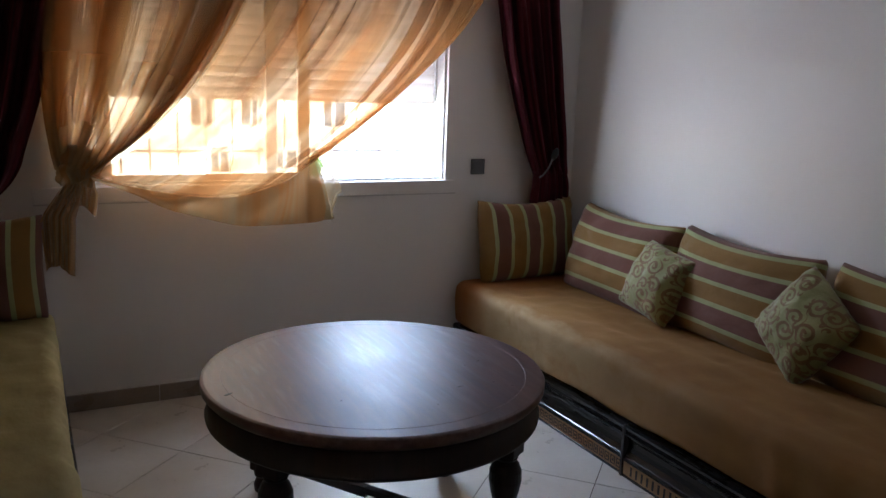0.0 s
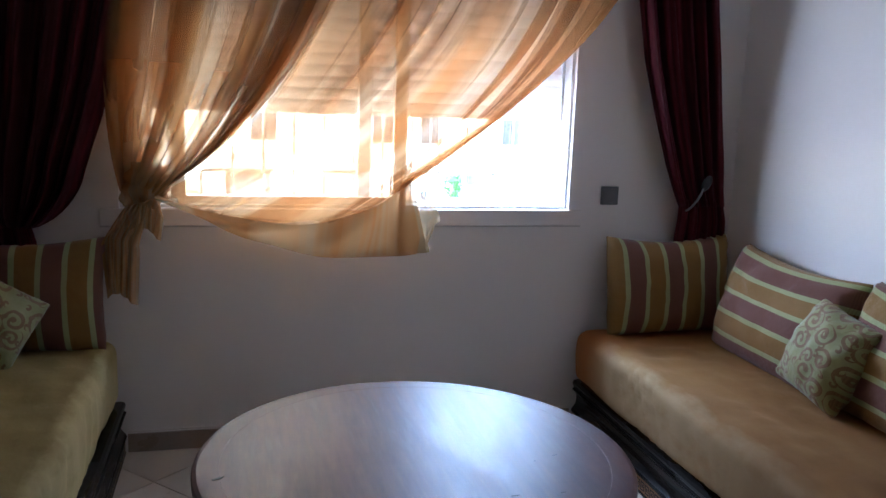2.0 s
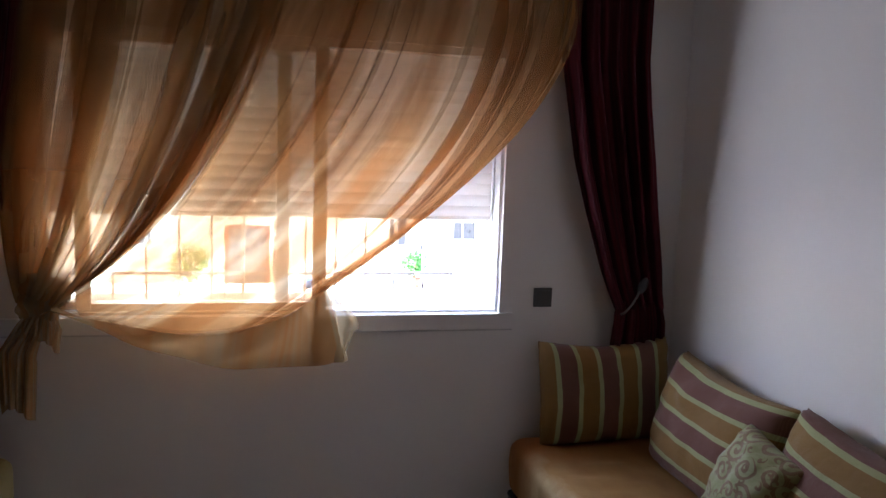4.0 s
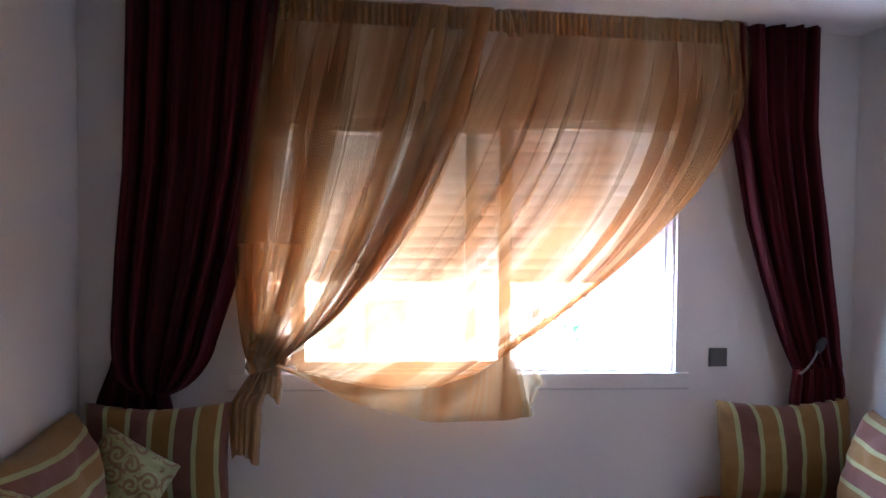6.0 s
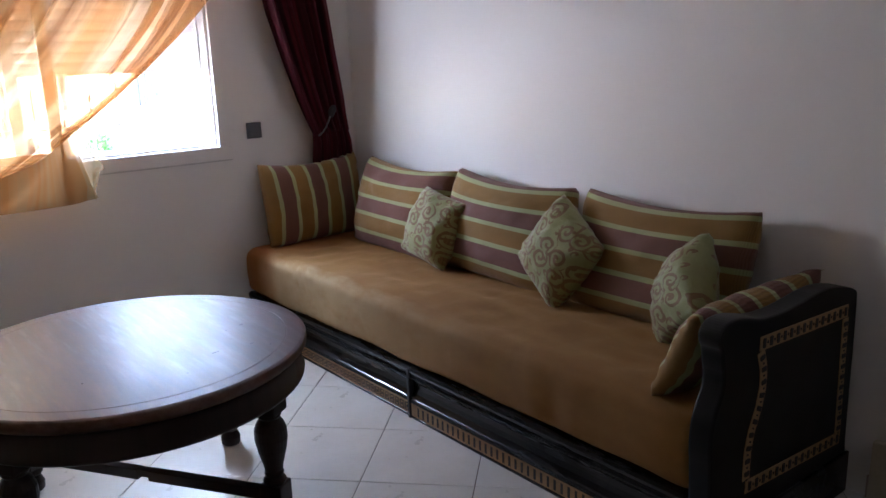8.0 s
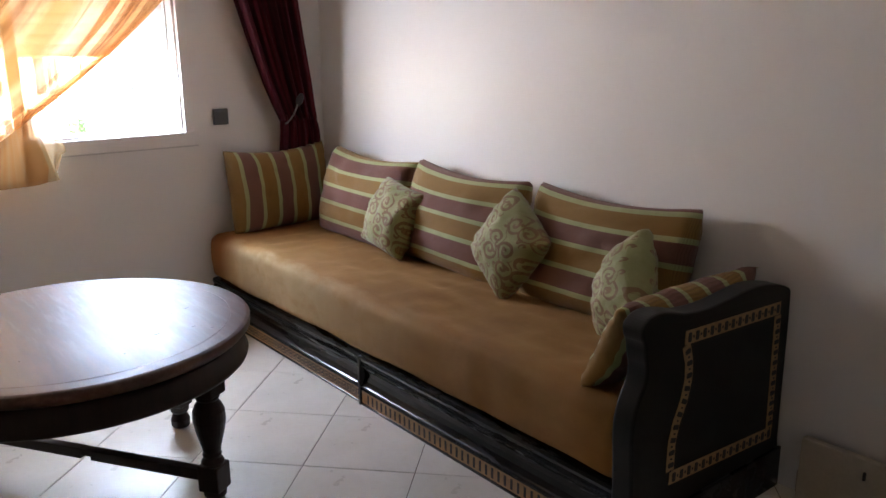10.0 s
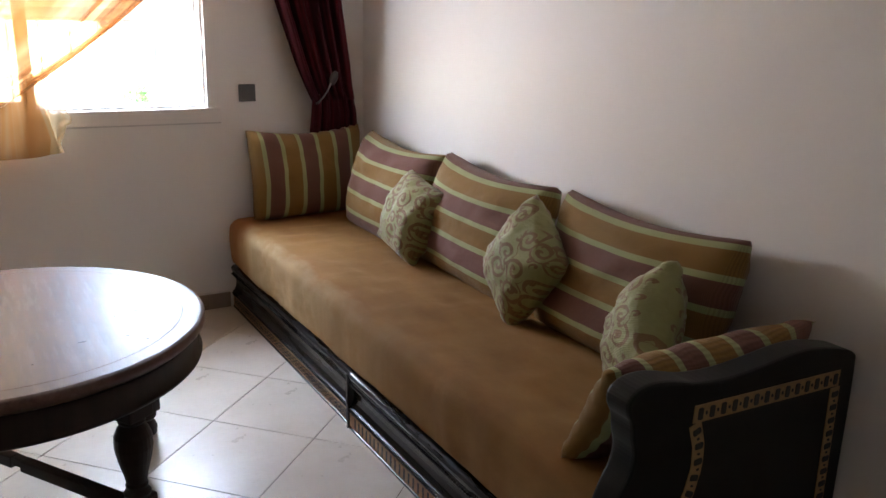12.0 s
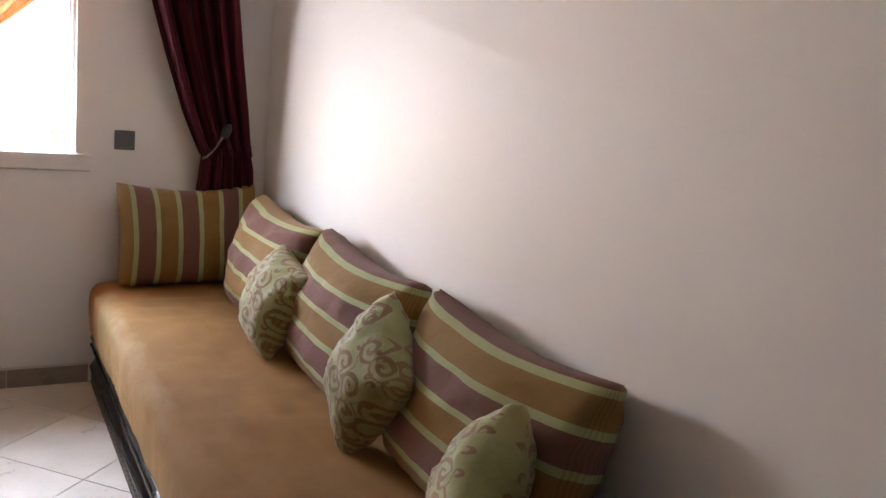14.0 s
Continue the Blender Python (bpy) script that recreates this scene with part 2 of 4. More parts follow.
def drape_cloth():
    """Dark wine-red cloth with woven stripes running down."""
    n = Nodes("wine_drape_cloth")
    uv = n.t.nodes.new("ShaderNodeTexCoord").outputs["UV"]
    x = n.node("ShaderNodeSeparateXYZ", 0, i0=uv)
    lines = n.node("ShaderNodeTexNoise", Vector=n.node("ShaderNodeVectorMath", op="MULTIPLY", i0=uv, i1=(1, 0.01, 0)), Scale=38.0, Detail=3.0)
    weave = n.noise(n.coords(), 220, 2)
    col = n.mix(n.span(lines, 0.42, 0.62), (0.040, 0.003, 0.006), (0.088, 0.005, 0.012))
    n.b.inputs["Specular IOR Level"].default_value = 0.2
    n.set(Base_Color=col, Roughness=0.8, Sheen_Weight=0.02, Sheen_Tint=(0.5, 0.1, 0.15), Normal=n.bump(weave, 0.2, 0.001))
    return n.m


def sheer_cloth(name="amber_voile", close=0.0):
    """Thin voile woven in bands of amber and straw: mostly open, with threads that scatter the light; denser towards
    the knot; close: how far it is bunched, with the shade between layers darkened into the colour.
    """
    n = Nodes(name)
    n.t.nodes.remove(n.b)
    uv = n.t.nodes.new("ShaderNodeTexCoord").outputs["UV"]
    band = n.node("ShaderNodeTexNoise", Vector=n.node("ShaderNodeVectorMath", op="MULTIPLY", i0=uv, i1=(1, 0.03, 0)), Scale=17.0, Detail=1.0)
    thread = n.node("ShaderNodeTexNoise", Vector=n.node("ShaderNodeVectorMath", op="MULTIPLY", i0=uv, i1=(1, 0.05, 0)), Scale=90.0, Detail=2.0)
    f = n.span(n.math("ADD", n.math("MULTIPLY", band, 0.75), n.math("MULTIPLY", thread, 0.25)), 0.43, 0.57)
    # light lost between bunched layers is taken out of the colour
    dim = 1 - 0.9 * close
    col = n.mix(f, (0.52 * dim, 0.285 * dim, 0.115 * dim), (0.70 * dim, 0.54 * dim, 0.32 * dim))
    clear = n.node("ShaderNodeBsdfTransparent", Color=n.mix(f, (0.95, 0.80, 0.63), (0.985, 0.935, 0.86)))
    glow = n.node("ShaderNodeBsdfTranslucent", Color=col)
    face = n.node("ShaderNodeBsdfDiffuse", Color=col)
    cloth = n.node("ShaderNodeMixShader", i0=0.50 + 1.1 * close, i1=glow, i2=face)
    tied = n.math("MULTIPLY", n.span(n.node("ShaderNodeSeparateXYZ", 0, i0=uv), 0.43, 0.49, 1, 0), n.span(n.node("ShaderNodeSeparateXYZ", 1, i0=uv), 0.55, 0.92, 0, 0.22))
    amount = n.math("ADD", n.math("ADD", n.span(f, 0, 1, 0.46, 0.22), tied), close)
    n.t.links.new(n.node("ShaderNodeMixShader", i0=amount, i1=clear, i2=cloth), n.out.inputs[0])
    return n.m


def dark_wood(name, dark, light, rough, streak_axis=0, wear=0.0):
    n = Nodes(name)
    s = [22, 22, 22]
    s[streak_axis] = 2.2
    c = n.coords(scale=tuple(v / 10 for v in s), turn=(0, 0, radians(-38) if wear else 0))
    grain, cloud, fine = n.noise(c, 10, 6, 0.65), n.noise(n.coords(), 3, 4), n.noise(c, 60, 3)
    col = n.mix(n.span(grain, 0.32, 0.68), dark, light)
    r = n.math("ADD", n.span(grain, 0.35, 0.7, rough * 0.8, rough * 1.2), n.span(cloud, 0.4, 0.7, 0, 0.06))
    nrm = n.bump(fine, 0.03, 0.0005, n.bump(grain, 0.03, 0.001))
    if wear:
        turned = n.coords(scale=(7.0, 0.9, 7.0), turn=(0, 0, radians(-38)))
        streak = n.noise(turned, 6.0, 5, 0.6)
        scuff = n.span(n.math("ADD", n.math("MULTIPLY", streak, 0.6), n.math("MULTIPLY", cloud, 0.4)), 0.47, 0.66)
        col = n.mix(n.math("MULTIPLY", scuff, wear), col, (0.20, 0.12, 0.085))
        r = n.math("ADD", n.span(streak, 0.36, 0.64, rough * 0.84, rough * 1.25), n.span(cloud, 0.4, 0.7, 0, 0.06))
        nrm = n.bump(streak, 0.13, 0.002)
        n.b.inputs["Specular IOR Level"].default_value = 0.58
    if not wear:
        n.b.inputs["Specular IOR Level"].default_value = 0.28
    n.set(Base_Color=col, Roughness=r, Normal=nrm, Coat_Weight=0.1 if not wear else 0.0, Coat_Roughness=0.25)
    return n.m


def glass_pane():
    n = Nodes("window_glass")
    n.t.nodes.remove(n.b)
    clear = n.node("ShaderNodeBsdfTransparent", Color=(0.95, 0.97, 0.96, 1))
    gloss = n.node("ShaderNodeBsdfGlossy", Color=(1, 1, 1, 1), Roughness=0.02)
    f = n.node("ShaderNodeFresnel", IOR=1.45)
    n.t.links.new(n.node("ShaderNodeMixShader", i0=f, i1=clear, i2=gloss), n.out.inputs[0])
    return n.m


def shutter_plastic():
    n = Nodes("shutter_pvc")
    c = n.coords()
    col = n.mix(n.span(n.noise(c, 5, 4), 0.3, 0.7), (0.68, 0.64, 0.59), (0.76, 0.72, 0.67))
    n.set(Base_Color=col, Roughness=0.5)
    glow = n.node("ShaderNodeBsdfTranslucent", Color=(0.92, 0.86, 0.82, 1))
    n.t.links.new(n.node("ShaderNodeMixShader", i0=0.17, i1=n.b.outputs[0], i2=glow), n.out.inputs[0])
    return n.m


def leafy(name, dark, light):
    n = Nodes(name)
    r = n.node("ShaderNodeNewGeometry", "Random Per Island")
    n.set(Base_Color=n.mix(r, dark, light), Roughness=0.55)
    return n.m


WALL = wall_paint("white_wall_paint", (0.80, 0.775, 0.755))
CEIL = wall_paint("white_ceiling_paint", (0.82, 0.80, 0.79))
GLAZE = tile_glaze()
GROUT = plain("brown_grout", (0.13, 0.085, 0.055), 0.9)
SKIRTING = plain("skirting_tile", (0.30, 0.245, 0.205), 0.3, vary=0.15)
CAULK = plain("white_caulk", (0.72, 0.69, 0.66), 0.7)
SILL_SHADOW = plain("grey_sill_joint", (0.58, 0.56, 0.55), 0.8)
STRIPES, SCROLLS = stripe_cloth(), scroll_cloth()
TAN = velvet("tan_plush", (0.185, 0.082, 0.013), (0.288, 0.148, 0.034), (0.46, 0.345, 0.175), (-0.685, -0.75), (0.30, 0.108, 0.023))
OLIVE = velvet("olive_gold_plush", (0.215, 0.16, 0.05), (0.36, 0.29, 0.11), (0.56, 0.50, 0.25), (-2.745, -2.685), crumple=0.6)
WINE, VOILE = drape_cloth(), sheer_cloth()
# the same voile, less open, with shade between layers painted in
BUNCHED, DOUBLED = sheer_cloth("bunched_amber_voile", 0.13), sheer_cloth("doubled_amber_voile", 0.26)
LACQUER = dark_wood("black_lacquered_wood", (0.005, 0.0045, 0.0045), (0.009, 0.008, 0.0075), 0.24, 1)
ARM_WOOD = plain("black_satin_wood", (0.0045, 0.004, 0.004), 0.42, size=4, bump=0.02)
ARM_WOOD.node_tree.nodes["Principled BSDF"].inputs["Specular IOR Level"].default_value = 0.25
TABLE_TOP = dark_wood("worn_mahogany_top", (0.055, 0.020, 0.014), (0.11, 0.042, 0.03), 0.38, 1, wear=0.6)
TABLE_WOOD = dark_wood("dark_mahogany", (0.015, 0.007, 0.006), (0.030, 0.013, 0.010), 0.42, 2)
INLAY = plain("pale_inlay_wood", (0.36, 0.21, 0.09), 0.45, vary=0.3, size=30)
SLOT = plain("dark_slot", (0.012, 0.009, 0.008), 0.5)
ALU = plain("white_lacquered_aluminium", (0.78, 0.77, 0.76), 0.35)
SLAT = shutter_plastic()
GLASS = glass_pane()
SWITCH = plain("grey_plastic", (0.085, 0.085, 0.09), 0.4)
STEEL = plain("worn_nickel", (0.16, 0.15, 0.14), 0.42, metal=1.0)
IRON = plain("cream_painted_iron", (0.62, 0.57, 0.52), 0.5)
BEIGE = plain("beige_board", (0.50, 0.44, 0.34), 0.6)

# --- the room ---
LEFT, BACK, THICK = -3.34, -5.3, 0.22
WX0, WX1, WZ0, WZ1 = -2.66, -0.805, 1.0, 2.085


# height of the ceiling border, tilted along x to fit the camera's view
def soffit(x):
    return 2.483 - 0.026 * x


bm = bmesh.new()
box(bm, LEFT - THICK, 0, -0.1, 0 + THICK, THICK, WZ0)
box(bm, LEFT - THICK, 0, WZ1, 0 + THICK, THICK, 2.95)
box(bm, LEFT - THICK, 0, WZ0, WX0, THICK, WZ1)
box(bm, WX1, 0, WZ0, 0 + THICK, THICK, WZ1)
tagged(part("wall_north", bm, WALL), "white plastered wall with the curtained window", "wall", kind="structure")
tagged(part("wall_east", boxed(0, BACK, -0.1, THICK, 0, 2.95), WALL), "plain white plastered wall behind the long sofa", "wall", kind="structure")
tagged(part("wall_west", boxed(LEFT - THICK, BACK, -0.1, LEFT, 0, 2.95), WALL), "plain white plastered wall behind the olive sofa", "wall", kind="structure")
# unseen wall, added to close the room and bounce its light
tagged(part("wall_south", boxed(LEFT - THICK, BACK - THICK, -0.1, THICK, BACK, 2.95), WALL), "plain white wall added to close the unseen back of the room", "wall", kind="structure")


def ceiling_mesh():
    """A border sloped to fit the camera's view, with a recessed middle in two steps."""
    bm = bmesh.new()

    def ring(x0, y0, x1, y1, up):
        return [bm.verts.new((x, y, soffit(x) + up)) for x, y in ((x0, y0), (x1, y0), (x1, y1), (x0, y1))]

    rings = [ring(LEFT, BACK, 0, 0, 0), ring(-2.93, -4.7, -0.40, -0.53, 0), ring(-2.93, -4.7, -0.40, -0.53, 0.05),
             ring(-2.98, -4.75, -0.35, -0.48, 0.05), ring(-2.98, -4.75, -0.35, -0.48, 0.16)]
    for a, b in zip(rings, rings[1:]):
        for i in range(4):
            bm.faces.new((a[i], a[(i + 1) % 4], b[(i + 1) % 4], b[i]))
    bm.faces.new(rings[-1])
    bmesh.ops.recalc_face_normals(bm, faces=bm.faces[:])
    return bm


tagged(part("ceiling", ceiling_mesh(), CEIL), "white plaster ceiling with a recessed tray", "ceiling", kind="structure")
tagged(part("roof_slab", boxed(LEFT - THICK, BACK - THICK, 2.95, THICK, THICK, 3.1), WALL), "plain slab above the ceiling", "roof", kind="structure")
floor = tagged(part("floor", boxed(LEFT, BACK, -0.1, 0, 0, -0.003), GROUT), "pale beige tiles laid diagonally with brown joints", "floor", kind="structure")

# skirting of cut tiles, under the window and along the side walls
skirting = thing("baseboard", "grey-brown tile skirting with a white top joint", "baseboard", kind="structure")
x = -2.654
while x < -0.74:
    x1 = min(x + 0.397, -0.74)
    part("skirting_tile", boxed(x, -0.011, 0, x1, 0, 0.078, bevel=0.0015, seg=1), SKIRTING, skirting)
    x += 0.40
part("top_joint", boxed(-2.654, -0.006, 0.0785, -0.74, 0, 0.086), CAULK, skirting, "thin white caulk line")
y = -2.92
while y > BACK + 0.02:
    y1 = max(y - 0.397, BACK)
    part("skirting_tile", boxed(-0.011, y1, 0, 0, y, 0.078, bevel=0.0015, seg=1), SKIRTING, skirting)
    y -= 0.40

# --- window ---
window = thing("window_1", "white aluminium sliding window behind curtains, partly open", "window", kind="structure")
# thin grey strip paints in the shadow line below the sill band
part("sill_joint", boxed(WX0 - 0.07, -0.006, 0.925, WX1 + 0.06, 0.0, 0.9315), SILL_SHADOW, window, "grey strip painting the shadow line under the sill")
part("window_sill", boxed(WX0 - 0.07, -0.012, 0.932, WX1 + 0.06, 0.0, 0.9985, bevel=0.003), WALL, window, "white painted sill band")
bm = bmesh.new()
fy0, fy1 = 0.022, 0.10
box(bm, WX0, fy0, WZ0, WX1, fy1, WZ0 + 0.012)
box(bm, WX0, fy0, WZ1 - 0.03, WX1, fy1, WZ1)
box(bm, WX0, fy0, WZ0 + 0.012, WX0 + 0.03, fy1, WZ1 - 0.03)
box(bm, WX1 - 0.014, fy0, WZ0 + 0.012, WX1, fy1, WZ1 - 0.03)
part("window_frame", bm, ALU, window)


def sash(x0, x1, y):
    bm = bmesh.new()
    z0, z1 = WZ0 + 0.014, WZ1 - 0.032
    box(bm, x0, y, z0, x0 + 0.055, y + 0.028, z1, bevel=0.003, seg=1)
    box(bm, x1 - 0.055, y, z0, x1, y + 0.028, z1, bevel=0.003, seg=1)
    box(bm, x0 + 0.055, y + 0.002, z0, x1 - 0.055, y + 0.026, z0 + 0.03)
    box(bm, x0 + 0.055, y + 0.002, z1 - 0.022, x1 - 0.055, y + 0.026, z1)
    s = part("sash", bm, ALU, window)
    p = part("pane", boxed(x0 + 0.05, y + 0.012, z0 + 0.035, x1 - 0.05, y + 0.016, z1 - 0.04), GLASS, s)
    p.visible_shadow = False


sash(WX0 + 0.03, -1.675, 0.066)
sash(-2.47, -1.53, 0.03)
part("sash_latch", boxed(-1.58, 0.014, 1.10, -1.553, 0.03, 1.20, bevel=0.005), ALU, window, "white latch of the sliding sash")

# roller shutter, let down two thirds
shutter = thing("roller_shutter", "cream plastic roller shutter let down over two thirds of the window", "shutter", at=(0, 0, 1.39))
z, pitch = 1.392, 0.0475
while z < WZ1 + 0.02:
    bm = bmesh.new()
    n = 6
    prof = [(0.128 - 0.006 * math.sin(math.pi * k / n), z + 0.0462 * k / n) for k in range(n + 1)]
    prof += [(0.137, zz) for _, zz in reversed(prof)]
    a = [bm.verts.new((WX0 + 0.02, yy, zz)) for yy, zz in prof]
    b = [bm.verts.new((WX1 - 0.02, yy, zz)) for yy, zz in prof]
    for k in range(len(prof)):
        bm.faces.new((a[k], a[(k + 1) % len(prof)], b[(k + 1) % len(prof)], b[k]))
    bm.faces.new(a), bm.faces.new(b)
    xx = WX0 + 0.03
    while xx < WX1 - 0.05:
        box(bm, xx, 0.129, z + 0.0452, xx + 0.026, 0.136, z + pitch + 0.001)
        xx += 0.036
    bmesh.ops.recalc_face_normals(bm, faces=bm.faces[:])
    bmesh.ops.translate(bm, verts=bm.verts[:], vec=(0, 0, -1.39))
    part("slat", bm, SLAT, shutter)
    z += pitch
part("bottom_rail", boxed(WX0 + 0.02, 0.122, -0.012, WX1 - 0.02, 0.14, 0.004, bevel=0.003), SLAT, shutter)
part("guide_rail", boxed(WX1 - 0.018, 0.108, -0.39, WX1 - 0.002, 0.15, 0.72), ALU, shutter, "white side rail")
part("guide_rail", boxed(WX0 + 0.002, 0.108, -0.39, WX0 + 0.018, 0.15, 0.72), ALU, shutter, "white side rail")

# wrought-iron grille outside
grille = thing("window_grille", "cream painted iron grille with upright bars outside the window", "window grille", at=(0, 0.2, 1.0))
gx = WX0 + 0.045
while gx < WX1:
    part("bar", tube([(gx, 0, -0.02), (gx, 0, 1.06)], 0.0062, 6), IRON, grille)
    gx += 0.1265
for zz in (0.005, 0.135, 0.62, 1.0):
    part("rail", boxed(WX0, -0.006, zz - 0.006, WX1, 0.006, zz + 0.006), IRON, grille)

# blank plate on the wall
plate = thing("wall_switch", "square dark grey plastic switch plate on the wall", "light switch", at=(-0.615, 0, 1.0655))
part("frame", boxed(-0.041, -0.010, -0.041, 0.041, 0, 0.041, bevel=0.004), SWITCH, plate)
part("rocker", boxed(-0.031, -0.0135, -0.031, 0.031, -0.010, 0.031, bevel=0.002), SWITCH, plate)

# --- curtains ---
def drape(name, parent, rows, y, folds, seed):
    """A wine-red drape: rows of (height, left edge, right edge, depth of the folds), gathered by a tieback."""
    top, low = rows[0][0], rows[-1][0]
    table = [(-z, a, b, d, yy) for z, a, b, d, yy in rows]
    rnd = random.Random(seed)
    ph = [rnd.uniform(0, 6.28) for _ in range(4)]

    def fn(u, v):
        z = top + (low - top) * v
        a, b, d, yy = along(table, -z)
        w = u + 0.012 * math.sin(9 * u + ph[0] + 2.2 * v)
        xx = a + (b - a) * clamp(w)
        f = math.sin(folds * 6.283 * u + ph[1] + 0.5 * math.sin(5 * u + ph[2]))
        g = math.sin(folds * 2.3 * 6.283 * u + ph[3] + 3 * v)
        edge = min(1.0, 8 * u, 8 * (1 - u))
        return (xx, y + yy - d * (0.75 * f + 0.25 * g) * (0.35 + 0.65 * edge), z)

    ob = part(name, sheet(fn, folds * 28, 60), WINE, parent, smooth=True)
    mod = ob.modifiers.new("thickness", "SOLIDIFY")
    mod.thickness = 0.003
    return ob


right_drape = thing("drape", "dark wine-red striped drape tied back above the cushions", "curtain", "wine red drapes")
drape("cloth", right_drape,
      [(2.49, -0.66, -0.235, 0.035, 0), (2.06, -0.625, -0.235, 0.04, 0), (1.88, -0.59, -0.215, 0.04, 0), (1.65, -0.545, -0.18, 0.04, 0), (1.45, -0.485, -0.155, 0.035, 0),
       (1.21, -0.405, -0.12, 0.03, 0), (1.10, -0.355, -0.105, 0.025, 0.01), (1.03, -0.32, -0.09, 0.02, 0.015)], -0.105, 5, 3)
drape("tail", right_drape, [(1.06, -0.315, -0.098, 0.02, 0.02), (0.97, -0.325, -0.08, 0.02, 0.01), (0.87, -0.335, -0.075, 0.024, 0.01), (0.50, -0.34, -0.07, 0.026, 0.01)], -0.105, 5, 3)
left_drape = thing("drape", "dark wine-red striped drape swagged and tied beside the wall", "curtain", "wine red drapes")
drape("cloth", left_drape,
      [(2.555, -3.11, -2.50, 0.04, 0), (1.85, -3.125, -2.575, 0.045, 0), (1.5, -3.15, -2.645, 0.045, -0.005), (1.35, -3.155, -2.685, 0.05, -0.01), (1.17, -3.16, -2.745, 0.05, -0.015),
       (1.10, -3.155, -2.765, 0.05, -0.02), (1.04, -3.145, -2.80, 0.045, -0.02), (0.985, -3.12, -2.85, 0.04, -0.015), (0.95, -3.06, -2.91, 0.035, -0.01)], -0.13, 6, 8)
drape("tail", left_drape,
      [(1.17, -3.16, -3.05, 0.02, 0), (1.04, -3.19, -2.99, 0.025, 0), (0.94, -3.23, -2.955, 0.03, 0), (0.88, -3.25, -2.94, 0.03, 0), (0.50, -3.26, -2.93, 0.03, 0)], -0.085, 4, 12)

for pts, lab in (([(-0.325, -0.16, 1.02), (-0.305, -0.168, 1.035), (-0.27, -0.165, 1.075), (-0.245, -0.155, 1.115), (-0.222, -0.13, 1.145), (-0.215, -0.05, 1.15), (-0.215, 0.0, 1.15)], "curved nickel tieback hook holding the drape"),):
    hook = thing("tieback_hook", lab, "curtain tieback", at=(0, 0, 0))
    part("arm", tube([smooth_along(pts, i / 24) for i in range(25)], 0.0048, 8), STEEL, hook, smooth=True)
    bm = bmesh.new()
    bmesh.ops.create_uvsphere(bm, u_segments=14, v_segments=10, radius=0.03, matrix=Matrix.Translation((-0.228, -0.152, 1.14)) @ pose(0, 0, 0, 0, 25, 0) @ Matrix.Diagonal((0.7, 0.35, 1.25, 1)))
    part("leaf", bm, SLOT, hook, "dark metal leaf", smooth=True)

# amber voile
KNOT = Vector((-2.555, -0.10, 1.095))
SWAG = [(-2.515, -0.10, 1.07), (-2.36, -0.11, 1.015), (-2.16, -0.12, 0.975), (-1.94, -0.12, 0.96), (-1.74, -0.11, 1.005), (-1.60, -0.09, 1.085), (-1.545, -0.07, 1.155)]
HEM = [(-2.51, -0.11, 1.045), (-2.36, -0.12, 0.985), (-2.16, -0.13, 0.895), (-1.95, -0.13, 0.84), (-1.78, -0.12, 0.822), (-1.58, -0.11, 0.828), (-1.455, -0.09, 0.845)]
GATHER = 0.47


def voile_line(u, v):
    """A thread of the voile, from the rail (v = 0) to the knot or the swag (v = 1)."""
    tx = -2.56 + 1.99 * u
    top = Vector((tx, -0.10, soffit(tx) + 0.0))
    if u < GATHER:
        g = u / GATHER
        low = KNOT + Vector((-0.075 + 0.135 * g, 0.018 * math.sin(9 * g), -0.02 + 0.03 * math.sin(7 * g)))
        ctrl = Vector((tx + (low.x - tx) * (0.34 - 0.1 * (1 - g)) - 0.17 * (1 - g) ** 2, -0.12, 1.45 - 0.05 * g))
    else:
        g = (u - GATHER) / (1 - GATHER)
        low = smooth_along(SWAG, g ** 1.7)
        ctrl = Vector((tx + (low.x - tx) * 0.30, -0.13, 1.36)).lerp(Vector((-0.42, -0.13, 1.88)), g ** 2)
    return top * (1 - v) ** 2 + ctrl * 2 * v * (1 - v) + low * v * v


def pleats(u):
    """Folds counted from the edge: close together in the tied half, wide in the free half."""
    return 27 * min(u, GATHER) + 16 * max(0.0, u - GATHER)


def voile_panel(start, end, seed, depth):
    """A width of the voile between two threads, laid in irregular overlapping folds."""
    def fn(a, v):
        u = start + (end - start) * a
        w = u + 0.010 * math.sin(23 * u + 1.0 + seed) + 0.005 * math.sin(47 * u + 2)
        p = voile_line(clamp(w), v)
        ph = 6.283 * (pleats(u) + 0.55 * math.sin(6.283 * u * 1.7 + seed) + 0.22 * math.sin(29 * u)) + 0.8 * math.sin(2.5 * v + 5 * u) + 2.1 * seed
        size = (0.66 + 0.34 * math.sin(17 * u + 0.7 + seed)) * (0.62 + 0.38 * abs(math.sin(7.3 * u + 1.1)))
        tight = 1 - 0.5 * clamp((v - 0.5) / 0.5) if u < GATHER else 1 - 0.65 * clamp((v - 0.55) / 0.45)
        if u > 0.93:
            tight *= 1 - 0.8 * (u - 0.93) / 0.07
        fold = (0.12 + 0.88 * clamp(v / 0.22)) * tight
        side = (0.050 + 0.022 * clamp((u - 0.40) / 0.15)) * size * fold
        p.x += side * math.sin(ph)
        p.z += side * 0.55 * math.sin(ph) * clamp(v * 1.3) * (1 if u > 0.3 else 0.3)
        p.y += -depth - 0.034 * (0.4 + size) * fold * math.cos(ph) + 0.005 * math.sin(9 * v + 20 * u)
        return p
    return fn


def panel_map(start, end):
    return lambda a, v: (start + (end - start) * a, v)


